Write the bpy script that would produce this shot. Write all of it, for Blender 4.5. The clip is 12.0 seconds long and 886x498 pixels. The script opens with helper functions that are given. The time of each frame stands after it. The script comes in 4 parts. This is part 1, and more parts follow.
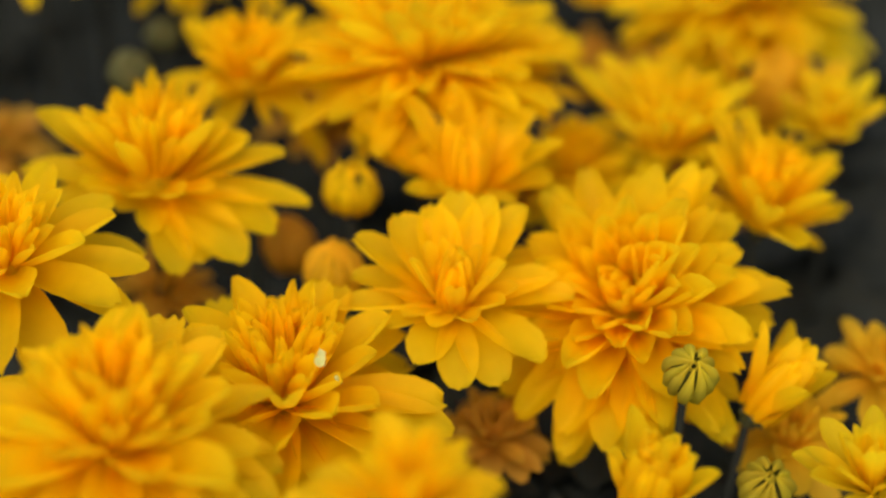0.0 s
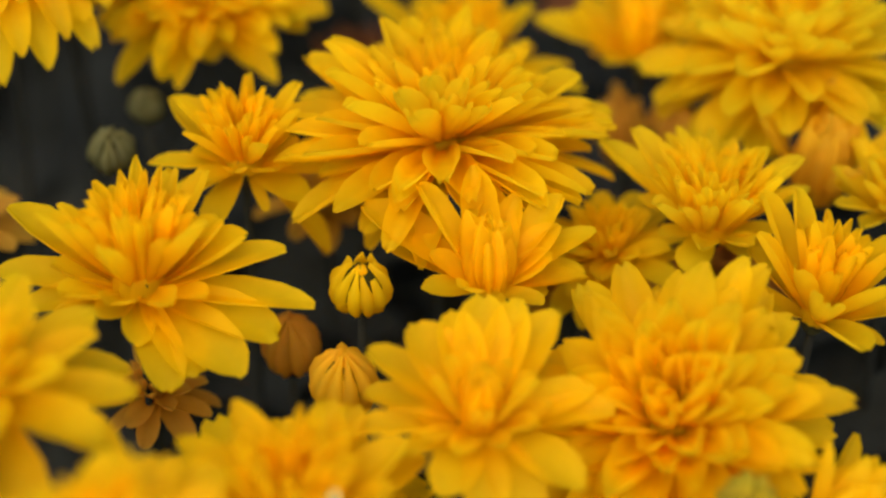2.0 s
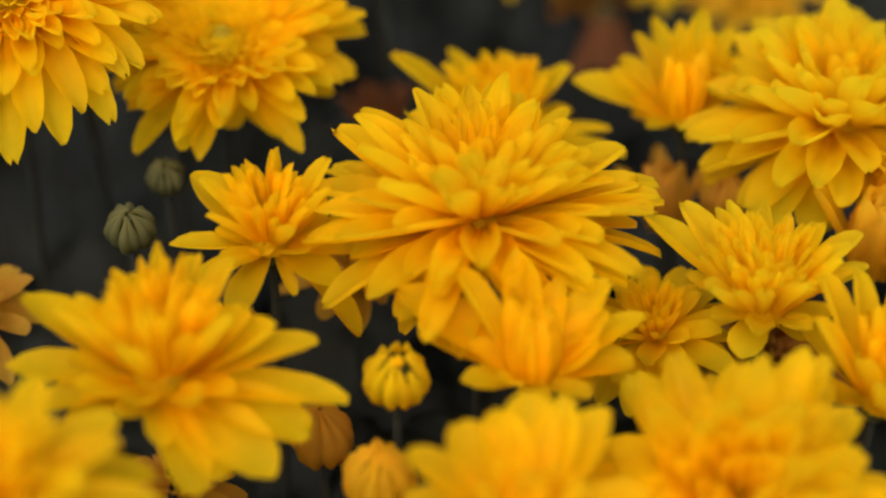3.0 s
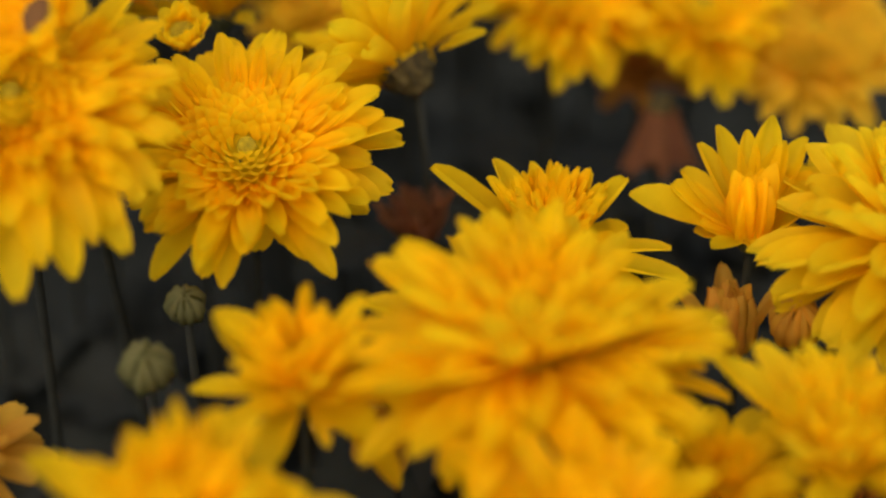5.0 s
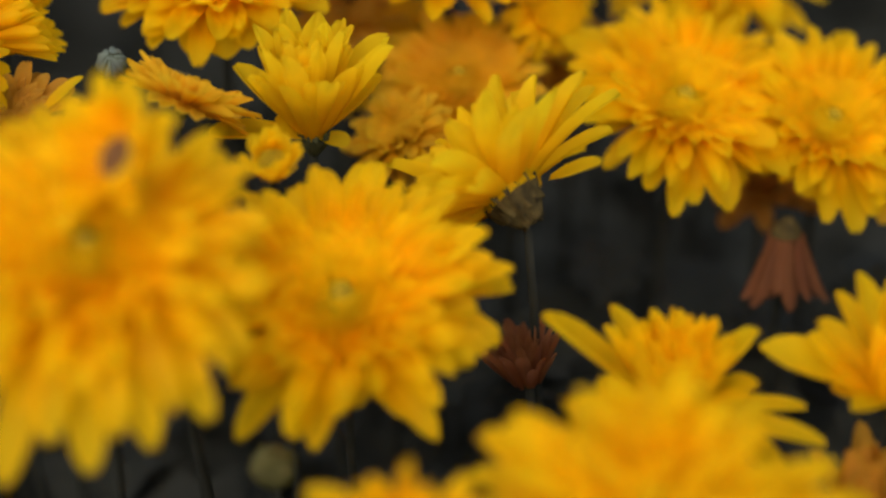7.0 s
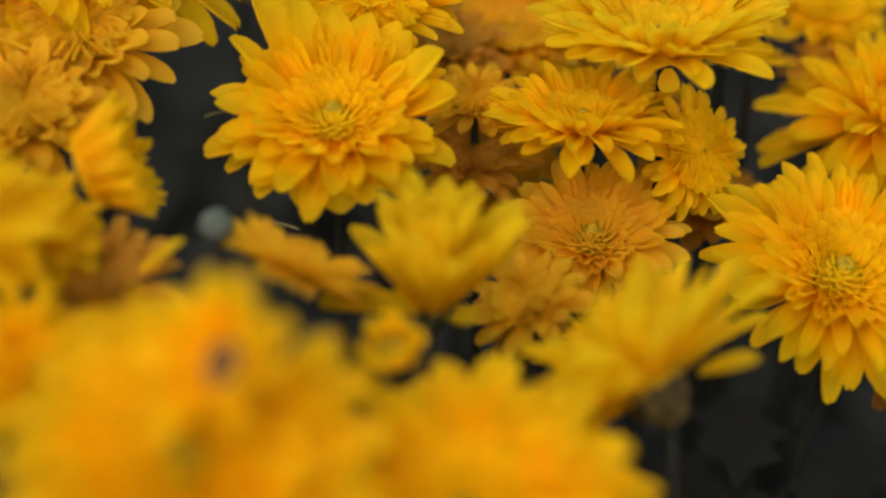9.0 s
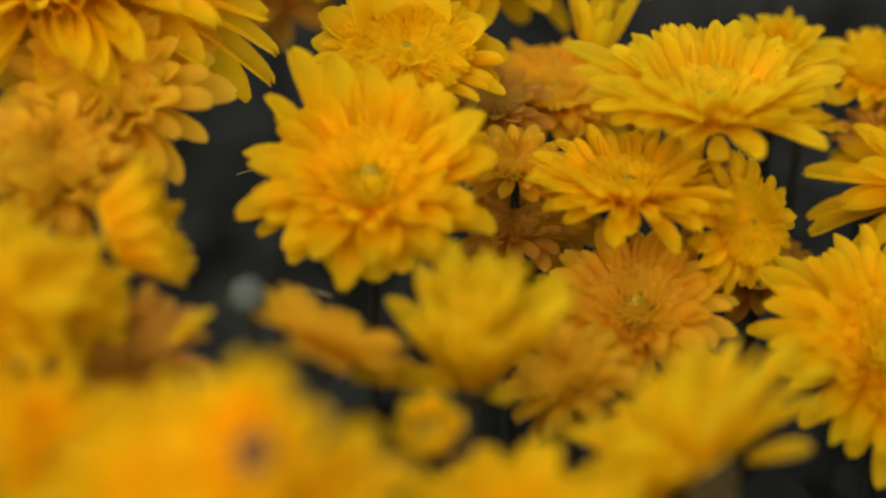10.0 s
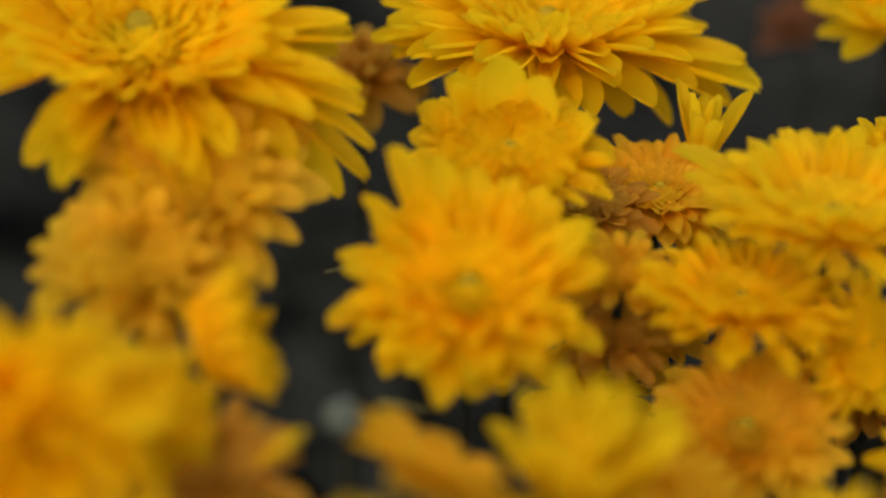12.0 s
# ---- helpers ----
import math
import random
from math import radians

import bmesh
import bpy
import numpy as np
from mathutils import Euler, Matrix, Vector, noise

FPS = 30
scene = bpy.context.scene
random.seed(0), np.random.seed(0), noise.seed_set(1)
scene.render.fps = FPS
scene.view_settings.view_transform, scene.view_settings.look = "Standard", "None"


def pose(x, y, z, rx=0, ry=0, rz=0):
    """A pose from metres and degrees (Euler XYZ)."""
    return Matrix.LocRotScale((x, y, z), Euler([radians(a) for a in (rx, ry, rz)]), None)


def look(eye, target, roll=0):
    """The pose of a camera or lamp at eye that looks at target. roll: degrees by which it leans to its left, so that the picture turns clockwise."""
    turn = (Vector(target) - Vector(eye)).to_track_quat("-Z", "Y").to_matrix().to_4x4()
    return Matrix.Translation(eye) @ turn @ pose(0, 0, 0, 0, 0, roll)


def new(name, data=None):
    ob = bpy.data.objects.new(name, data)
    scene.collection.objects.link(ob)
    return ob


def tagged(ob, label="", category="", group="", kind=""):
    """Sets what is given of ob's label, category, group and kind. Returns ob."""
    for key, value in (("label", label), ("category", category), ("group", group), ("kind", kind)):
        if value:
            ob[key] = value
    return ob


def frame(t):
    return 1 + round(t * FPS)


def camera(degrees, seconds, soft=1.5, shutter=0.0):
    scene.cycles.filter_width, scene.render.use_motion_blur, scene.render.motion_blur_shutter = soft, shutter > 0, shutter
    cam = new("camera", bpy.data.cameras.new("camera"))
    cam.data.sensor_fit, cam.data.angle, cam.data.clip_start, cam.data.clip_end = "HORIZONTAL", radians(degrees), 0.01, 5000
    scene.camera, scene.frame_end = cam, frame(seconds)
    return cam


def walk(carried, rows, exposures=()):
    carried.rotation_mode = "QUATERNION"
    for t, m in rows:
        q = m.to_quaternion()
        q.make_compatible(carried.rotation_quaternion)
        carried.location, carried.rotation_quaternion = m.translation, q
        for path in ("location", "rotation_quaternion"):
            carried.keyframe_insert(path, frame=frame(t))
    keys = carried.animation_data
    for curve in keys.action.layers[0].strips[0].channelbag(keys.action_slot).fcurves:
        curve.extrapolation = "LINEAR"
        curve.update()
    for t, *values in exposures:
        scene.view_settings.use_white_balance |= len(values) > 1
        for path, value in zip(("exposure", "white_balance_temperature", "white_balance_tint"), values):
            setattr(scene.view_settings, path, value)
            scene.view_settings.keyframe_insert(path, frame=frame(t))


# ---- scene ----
# camera: held above a bed of chrysanthemums and pushed slowly forward
cam = camera(24.0, 12.0, soft=2.4)
cam.data.dof.use_dof = True
cam.data.dof.focus_distance = 0.427
cam.data.dof.aperture_fstop = 4.2
ROWS = [
    (0, look((0.0000, -0.3000, 0.2613), (0.0147, 0.0416, 0.0005), 1.14)),
    (0.5, look((-0.0012, -0.2853, 0.2594), (0.0100, 0.0557, -0.0022), 0.83)),
    (1, look((-0.0024, -0.2715, 0.2567), (0.0095, 0.0690, -0.0057), 0.71)),
    (1.5, look((-0.0035, -0.2578, 0.2549), (0.0104, 0.0804, -0.0104), 0.50)),
    (2, look((-0.0058, -0.2431, 0.2541), (0.0125, 0.0938, -0.0126), 0.70)),
    (2.5, look((-0.0099, -0.2271, 0.2537), (0.0086, 0.1085, -0.0145), 0.44)),
    (3, look((-0.0118, -0.2113, 0.2547), (0.0062, 0.1237, -0.0144), 0.30)),
    (3.2, look((-0.0124, -0.2054, 0.2549), (0.0053, 0.1295, -0.0143), 0.39)),
    (4.8, look((-0.0138, -0.1683, 0.2515), (0.0003, 0.1670, -0.0173), -0.31)),
    (5, look((-0.0143, -0.1633, 0.2512), (-0.0007, 0.1716, -0.0181), -0.18)),
    (5.5, look((-0.0158, -0.1514, 0.2507), (-0.0069, 0.1828, -0.0197), -0.50)),
    (6, look((-0.0183, -0.1381, 0.2519), (-0.0126, 0.1968, -0.0176), -0.61)),
    (6.5, look((-0.0189, -0.1272, 0.2512), (-0.0172, 0.2094, -0.0164), -0.85)),
    (6.7, look((-0.0192, -0.1237, 0.2500), (-0.0188, 0.2133, -0.0170), -0.97)),
    (8.3, look((-0.0288, -0.0837, 0.2467), (-0.0376, 0.2543, -0.0191), -1.07)),
    (8.5, look((-0.0300, -0.0774, 0.2471), (-0.0412, 0.2609, -0.0182), -0.98)),
    (9, look((-0.0326, -0.0642, 0.2477), (-0.0479, 0.2747, -0.0165), -0.43)),
    (9.5, look((-0.0349, -0.0540, 0.2478), (-0.0521, 0.2859, -0.0150), 0.03)),
    (10, look((-0.0371, -0.0464, 0.2467), (-0.0566, 0.2944, -0.0147), 0.23)),
    (10.5, look((-0.0393, -0.0404, 0.2448), (-0.0621, 0.3009, -0.0158), 0.11)),
    (11, look((-0.0435, -0.0336, 0.2447), (-0.0672, 0.3089, -0.0142), 0.32)),
    (11.5, look((-0.0481, -0.0270, 0.2462), (-0.0736, 0.3143, -0.0141), 0.65)),
    (12, look((-0.0515, -0.0196, 0.2466), (-0.0784, 0.3233, -0.0115), 1.36)),
]
walk(cam, ROWS, exposures=[(0, 0.92, 7000, 20), (3, 0.87, 7000, 23), (6, 0.77, 7000, 24), (9.5, 0.67, 7000, 23), (12, 0.61, 7000, 22)])

# ---------------------------------------------------------------- light
world = bpy.data.worlds.new("overcast_sky")
scene.world = world
world.use_nodes = True
wn = world.node_tree.nodes
sky = wn.new("ShaderNodeTexSky")
sky.sky_type = "NISHITA"
sky.sun_disc = False
sky.sun_elevation = radians(58)
sky.sun_rotation = radians(205)
sky.dust_density = 4.0
sky.air_density = 1.0
sky.ozone_density = 1.0
wn["Background"].inputs["Strength"].default_value = 0.15
world.node_tree.links.new(sky.outputs["Color"], wn["Background"].inputs["Color"])
sun = new("sun", bpy.data.lights.new("sun", "SUN"))
sun.data.energy = 1.0
sun.data.angle = radians(150)
sun.data.color = (1.0, 0.95, 0.87)
sun.matrix_world = look((-0.5, -1.0, 2.2), (0, 0.1, 0))


# ---------------------------------------------------------------- materials
def nodes_of(name):
    m = bpy.data.materials.new(name)
    m.use_nodes = True
    return m, m.node_tree.nodes, m.node_tree.links


def petal_material(name, base, tip, dark, spread=0.08, island=False, clear=0.70, glow=0.0):
    """Thin ray petal: fine length-wise veins, deeper at the foot, a little light coming through."""
    m, n, l = nodes_of(name)
    bsdf = n["Principled BSDF"]
    co = n.new("ShaderNodeTexCoord")
    sep = n.new("ShaderNodeSeparateXYZ")
    l.new(co.outputs["UV"], sep.inputs[0])
    ramp = n.new("ShaderNodeValToRGB")
    ramp.color_ramp.elements[0].color = (*base, 1)
    ramp.color_ramp.elements[0].position = 0.15
    ramp.color_ramp.elements[1].color = (*tip, 1)
    ramp.color_ramp.elements[1].position = 0.95
    l.new(sep.outputs["Y"], ramp.inputs["Fac"])
    # veins: noise drawn out along the petal
    if island:
        rnd = n.new("ShaderNodeNewGeometry").outputs["Random Per Island"]
    else:
        rnd = n.new("ShaderNodeObjectInfo").outputs["Random"]
    stretch = n.new("ShaderNodeCombineXYZ")
    mx = n.new("ShaderNodeMath")
    mx.operation = "MULTIPLY"
    mx.inputs[1].default_value = 16.0
    l.new(sep.outputs["X"], mx.inputs[0])
    my = n.new("ShaderNodeMath")
    my.operation = "MULTIPLY"
    my.inputs[1].default_value = 1.3
    l.new(sep.outputs["Y"], my.inputs[0])
    mz = n.new("ShaderNodeMath")
    mz.operation = "MULTIPLY"
    mz.inputs[1].default_value = 37.0
    l.new(rnd, mz.inputs[0])
    l.new(mx.outputs[0], stretch.inputs["X"])
    l.new(my.outputs[0], stretch.inputs["Y"])
    l.new(mz.outputs[0], stretch.inputs["Z"])
    veins = n.new("ShaderNodeTexNoise")
    veins.inputs["Scale"].default_value = 1.0
    veins.inputs["Detail"].default_value = 3.0
    l.new(stretch.outputs[0], veins.inputs["Vector"])
    vr = n.new("ShaderNodeMapRange")
    vr.inputs["From Min"].default_value = 0.3
    vr.inputs["From Max"].default_value = 0.75
    vr.inputs["To Min"].default_value = 0.0
    vr.inputs["To Max"].default_value = 0.25
    l.new(veins.outputs["Fac"], vr.inputs["Value"])
    mixv = n.new("ShaderNodeMix")
    mixv.data_type = "RGBA"
    mixv.inputs["B"].default_value = (*dark, 1)
    l.new(vr.outputs[0], mixv.inputs["Factor"])
    l.new(ramp.outputs["Color"], mixv.inputs["A"])
    # blotches of weather wear
    blot = n.new("ShaderNodeTexNoise")
    blot.inputs["Scale"].default_value = 160.0
    blot.inputs["Detail"].default_value = 4.0
    geo = n.new("ShaderNodeNewGeometry")
    l.new(geo.outputs["Position"], blot.inputs["Vector"])
    hsv = n.new("ShaderNodeHueSaturation")
    val = n.new("ShaderNodeMapRange")
    val.inputs["To Min"].default_value = 1.0 - spread * 1.6
    val.inputs["To Max"].default_value = 1.0 + spread
    l.new(rnd, val.inputs["Value"])
    mul = n.new("ShaderNodeMath")
    mul.operation = "MULTIPLY"
    bl = n.new("ShaderNodeMapRange")
    bl.inputs["From Min"].default_value = 0.3
    bl.inputs["From Max"].default_value = 0.7
    bl.inputs["To Min"].default_value = 0.90
    bl.inputs["To Max"].default_value = 1.06
    l.new(blot.outputs["Fac"], bl.inputs["Value"])
    l.new(val.outputs[0], mul.inputs[0])
    l.new(bl.outputs[0], mul.inputs[1])
    l.new(mul.outputs[0], hsv.inputs["Value"])
    hue = n.new("ShaderNodeMapRange")
    hue.inputs["To Min"].default_value = 0.494
    hue.inputs["To Max"].default_value = 0.506
    frac = n.new("ShaderNodeMath")
    frac.operation = "FRACT"
    l.new(mz.outputs[0], frac.inputs[0])
    l.new(frac.outputs[0], hue.inputs["Value"])
    l.new(hue.outputs[0], hsv.inputs["Hue"])
    l.new(mixv.outputs["Result"], hsv.inputs["Color"])
    bsdf.inputs["Roughness"].default_value = 0.6
    bsdf.inputs["Specular IOR Level"].default_value = 0.10
    l.new(hsv.outputs["Color"], bsdf.inputs["Base Color"])
    bump = n.new("ShaderNodeBump")
    bump.inputs["Strength"].default_value = 0.22
    bump.inputs["Distance"].default_value = 0.0006
    l.new(veins.outputs["Fac"], bump.inputs["Height"])
    l.new(bump.outputs[0], bsdf.inputs["Normal"])
    tr = n.new("ShaderNodeBsdfTranslucent")
    through_tint = n.new("ShaderNodeMix")
    through_tint.data_type = "RGBA"
    through_tint.inputs["Factor"].default_value = glow
    through_tint.inputs["B"].default_value = (0.97, 0.69, 0.018, 1)
    l.new(hsv.outputs["Color"], through_tint.inputs["A"])
    l.new(through_tint.outputs["Result"], tr.inputs["Color"])
    mix = n.new("ShaderNodeMixShader")
    mix.inputs["Fac"].default_value = clear
    l.new(bsdf.outputs[0], mix.inputs[1])
    l.new(tr.outputs[0], mix.inputs[2])
    l.new(mix.outputs[0], n["Material Output"].inputs["Surface"])
    return m


def plain_material(name, a, b, scale, rough=0.7, bump_size=0.0005, spec=0.2):
    m, n, l = nodes_of(name)
    bsdf = n["Principled BSDF"]
    geo = n.new("ShaderNodeNewGeometry")
    big = n.new("ShaderNodeTexNoise")
    big.inputs["Scale"].default_value = scale
    big.inputs["Detail"].default_value = 6.0
    l.new(geo.outputs["Position"], big.inputs["Vector"])
    ramp = n.new("ShaderNodeValToRGB")
    ramp.color_ramp.elements[0].color = (*a, 1)
    ramp.color_ramp.elements[0].position = 0.35
    ramp.color_ramp.elements[1].color = (*b, 1)
    ramp.color_ramp.elements[1].position = 0.68
    l.new(big.outputs["Fac"], ramp.inputs["Fac"])
    l.new(ramp.outputs["Color"], bsdf.inputs["Base Color"])
    fine = n.new("ShaderNodeTexNoise")
    fine.inputs["Scale"].default_value = scale * 7
    fine.inputs["Detail"].default_value = 4.0
    l.new(geo.outputs["Position"], fine.inputs["Vector"])
    bump = n.new("ShaderNodeBump")
    bump.inputs["Strength"].default_value = 0.5
    bump.inputs["Distance"].default_value = bump_size
    l.new(fine.outputs["Fac"], bump.inputs["Height"])
    l.new(bump.outputs[0], bsdf.inputs["Normal"])
    bsdf.inputs["Roughness"].default_value = rough
    bsdf.inputs["Specular IOR Level"].default_value = spec
    return m


PALETTE = {
    "golden": ((0.95, 0.575, 0.005), (0.85, 0.625, 0.009), (0.91, 0.545, 0.004)),
    "amber": ((0.96, 0.59, 0.005), (0.94, 0.635, 0.007), (0.92, 0.56, 0.005)),
    "lemon": ((0.91, 0.60, 0.007), (0.82, 0.645, 0.014), (0.85, 0.565, 0.007)),
    # dull, ochre: browner petals, with the shade of low heads put into the colour
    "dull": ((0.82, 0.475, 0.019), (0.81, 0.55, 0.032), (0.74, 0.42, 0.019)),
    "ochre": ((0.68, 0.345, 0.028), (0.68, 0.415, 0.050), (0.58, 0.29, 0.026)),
}
INNER = {"golden": "amber", "lemon": "golden"}
PETAL = {k: petal_material("petal_" + k, *v, glow=0.0 if k == "ochre" else 0.4) for k, v in PALETTE.items()}
CORE = {k: petal_material("floret_" + k, *[(r, g * 1.07, w * 1.3) for r, g, w in v], island=True, glow=0.0 if k == "ochre" else 0.4) for k, v in PALETTE.items()}
PETAL["green"] = petal_material("petal_green_yellow", (0.42, 0.38, 0.035), (0.76, 0.63, 0.05), (0.28, 0.26, 0.025))
PETAL["grey"] = petal_material("petal_grey_green", (0.16, 0.17, 0.06), (0.30, 0.30, 0.12), (0.05, 0.06, 0.02))
PETAL["heart"] = petal_material("petal_shaded_green", (0.05, 0.06, 0.012), (0.10, 0.10, 0.02), (0.03, 0.03, 0.01))
PETAL["rust"] = petal_material("petal_rust", (0.25, 0.105, 0.042), (0.30, 0.13, 0.055), (0.15, 0.055, 0.02))
PETAL["pale"] = petal_material("petal_pale_green", (0.10, 0.14, 0.09), (0.40, 0.50, 0.42), (0.05, 0.07, 0.035))
# tan: brown deepened by the shade that the low heads stand in
PETAL["tan"] = petal_material("petal_tan_shaded", (0.44, 0.19, 0.026), (0.50, 0.24, 0.045), (0.30, 0.12, 0.02))
CORE["green"] = CORE["lemon"]
CORE["tan"] = CORE["pale"] = CORE["grey"] = CORE["rust"] = CORE["ochre"]
SEPAL = plain_material("sepal_green", (0.018, 0.024, 0.009), (0.055, 0.062, 0.022), 300.0)
OLIVE = plain_material("sepal_olive_brown", (0.022, 0.018, 0.007), (0.084, 0.066, 0.020), 420.0, spec=0.06)
# stalks almost black green: the shade under the heads is in this colour
STEM = plain_material("stem_green_shaded", (0.017, 0.020, 0.0155), (0.023, 0.026, 0.019), 200.0, rough=0.9, spec=0.04)
# brown for the dark inside of the hollow head, shade given as colour
HOLLOW_SHADE = plain_material("hollow_shade_brown", (0.09, 0.045, 0.014), (0.19, 0.095, 0.025), 700.0)
FLAKE = plain_material("white_flake", (0.36, 0.38, 0.10), (0.46, 0.48, 0.19), 600.0, rough=0.35)
EYE = plain_material("eye_green", (0.24, 0.18, 0.010), (0.46, 0.33, 0.012), 900.0, spec=0.06)
SOIL = plain_material("dark_peat", (0.016, 0.018, 0.0135), (0.025, 0.027, 0.020), 45.0, rough=0.95, bump_size=0.006, spec=0.03)
# leaf colour near black: holds the shade of the gaps between heads
LEAF = plain_material("leaf_gap_shade", (0.0150, 0.0180, 0.0140), (0.0180, 0.0215, 0.0165), 120.0, rough=0.8, spec=0.05)


# ---------------------------------------------------------------- mesh helpers
def mesh_from(name, verts, faces, uvs, material):
    me = bpy.data.meshes.new(name)
    me.from_pydata([tuple(v) for v in verts], [], faces)
    layer = me.uv_layers.new(name="uv")
    for loop in me.loops:
        layer.data[loop.index].uv = uvs[loop.vertex_index]
    for p in me.polygons:
        p.use_smooth = True
    if material:
        me.materials.append(material)
    me.update()
    return me


def petal_grid(curl, cup, tip, shape, wave, rng, rows=6, cols=4):
    """A petal of length 1 and width 1 that starts at the origin, runs along +y and looks up +z."""
    verts, uvs, faces = [], [], []
    y = z = 0.0
    steps = (0.0, 0.28, 0.56, 0.77, 0.90, 0.97, 1.0) if rows == 6 else [i / rows for i in range(rows + 1)]
    peak = {"spoon": 0.60, "strap": 0.62}.get(shape, 0.5)
    foot = {"spoon": 0.34, "strap": 0.48}.get(shape, 0.4)
    for i, v in enumerate(steps):
        th = curl * v ** 1.3
        if i:
            y += math.cos(th) * (v - steps[i - 1])
            z += math.sin(th) * (v - steps[i - 1])
        if v < peak:
            w = foot + (1 - foot) * math.sin(math.pi / 2 * v / peak)
        else:
            q = (v - peak) / (1 - peak)
            power = {"round": 2.2, "point": 1.5, "tooth": 2.8, "notch": 2.6}[tip]
            w = max({"round": 0.16, "point": 0.05, "tooth": 0.42, "notch": 0.36}[tip], (1 - q ** power) ** 0.6)
        for j in range(cols + 1):
            u = j / cols * 2 - 1
            dy = 0.0
            if v > 0.999:
                if tip == "tooth":
                    dy = (-0.035 if j % 2 else 0.0) - 0.03 * u * u
                elif tip == "notch":
                    dy = -0.05 if abs(u) < 0.1 else -0.03 * abs(u) ** 3
            zz = cup * (u * u) * w * 0.5 + wave * math.sin(v * 5.0 + u * 1.6) * 0.03 * v
            zz += 0.014 * math.cos(u * math.pi * 2) * (0.4 + v * 0.6)
            nx = u * w * 0.5 + rng.uniform(-0.012, 0.012)
            verts.append((nx, y + (dy - math.sin(th) * 0) * math.cos(th) - zz * math.sin(th), z + dy * math.sin(th) + zz * math.cos(th)))
            uvs.append((j / cols, v))
    for i in range(rows):
        for j in range(cols):
            a = i * (cols + 1) + j
            faces.append((a, a + 1, a + cols + 2, a + cols + 1))
    return np.array(verts), uvs, faces


lib_rng = random.Random(11)
LIBRARY = {}
for key, curl, cup, tips, shape in (
    ("droop", -0.40, 0.10, ("round", "tooth", "notch", "round"), "spoon"),
    ("flat", -0.12, 0.16, ("round", "notch", "tooth", "round"), "spoon"),
    ("lift", 0.30, 0.24, ("round", "tooth", "round", "notch"), "spoon"),
    ("curved", 0.70, 0.45, ("round", "point", "tooth", "round"), "strap"),
    ("hooked", 1.15, 0.60, ("point", "round", "point", "tooth"), "strap"),
):
    LIBRARY[key] = [petal_grid(curl * lib_rng.uniform(0.75, 1.25), cup * lib_rng.uniform(0.8, 1.2), tip, shape, lib_rng.uniform(-1, 1), lib_rng) for tip in tips]
FLORET = [petal_grid(lib_rng.uniform(0.25, 0.6), 1.1, tip, "strap", lib_rng.uniform(-1, 1), lib_rng, 5, 3) for tip in ("round", "round", "tooth", "round")]
FLAT_FLORET = [petal_grid(lib_rng.uniform(0.1, 0.4), 0.4, tip, "spoon", lib_rng.uniform(-1, 1), lib_rng, 5, 3) for tip in ("round", "round", "tooth", "round")]
SHARED = {}


def petal_data(key, k, tint):
    if (key, k, tint) not in SHARED:
        v, uv, f = LIBRARY[key][k]
        SHARED[key, k, tint] = mesh_from("petal", v, f, uv, PETAL[tint])
    return SHARED[key, k, tint]


def child(name, data, parent, basis=None, label=""):
    ob = new(name, data)
    ob.parent = parent
    if basis is not None:
        ob.matrix_basis = basis
    return tagged(ob, label)


def axis_turn(lean, az):
    """Turns +z so that it leans by so many degrees towards the compass angle az (0: +x, 90: +y)."""
    return Matrix.Rotation(radians(az), 4, "Z") @ Matrix.Rotation(radians(lean), 4, "Y") @ Matrix.Rotation(radians(-az), 4, "Z")


GROUND = -0.30


def tube(points, radii, sides=8):
    verts, faces, uvs = [], [], []
    for i, (p, r) in enumerate(zip(points, radii)):
        d = (points[min(i + 1, len(points) - 1)] - points[max(i - 1, 0)]).normalized()
        s = d.cross(Vector((0.31, 0.9, 0.2))).normalized()
        t = d.cross(s)
        for k in range(sides):
            a = 2 * math.pi * k / sides
            q = p + (s * math.cos(a) + t * math.sin(a)) * r
            verts.append(tuple(q))
            uvs.append((k / sides, i / len(points)))
    for i in range(len(points) - 1):
        for k in range(sides):
            a, b = i * sides + k, i * sides + (k + 1) % sides
            faces.append((a, b, b + sides, a + sides))
    faces.append(tuple(range(sides))[::-1])
    faces.append(tuple(range((len(points) - 1) * sides, len(points) * sides)))
    return verts, faces, uvs


def add_stem(thing, place, turn, base, radius, rng, name="stem"):
    """A stalk from the flower's foot down into the soil, in the thing's own axes."""
    foot = place + turn @ Vector((0, 0, base))
    out = -(turn @ Vector((0, 0, 1)))
    reach = max(0.015, foot.z - GROUND)
    end = Vector((foot.x + out.x * reach * 0.06 + rng.uniform(-0.015, 0.015), foot.y + out.y * reach * 0.06 + rng.uniform(-0.015, 0.015), GROUND - 0.004))
    p1 = foot + out * 0.014 - Vector((0, 0, reach * 0.25))
    pts = []
    for i in range(9):
        t = i / 8
        pts.append(foot * (1 - t) ** 2 + p1 * (2 * t * (1 - t)) + end * t * t - place)
    v, f, uv = tube(pts, [radius * (0.85 + 0.5 * i / 8) for i in range(9)])
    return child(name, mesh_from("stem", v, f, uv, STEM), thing)


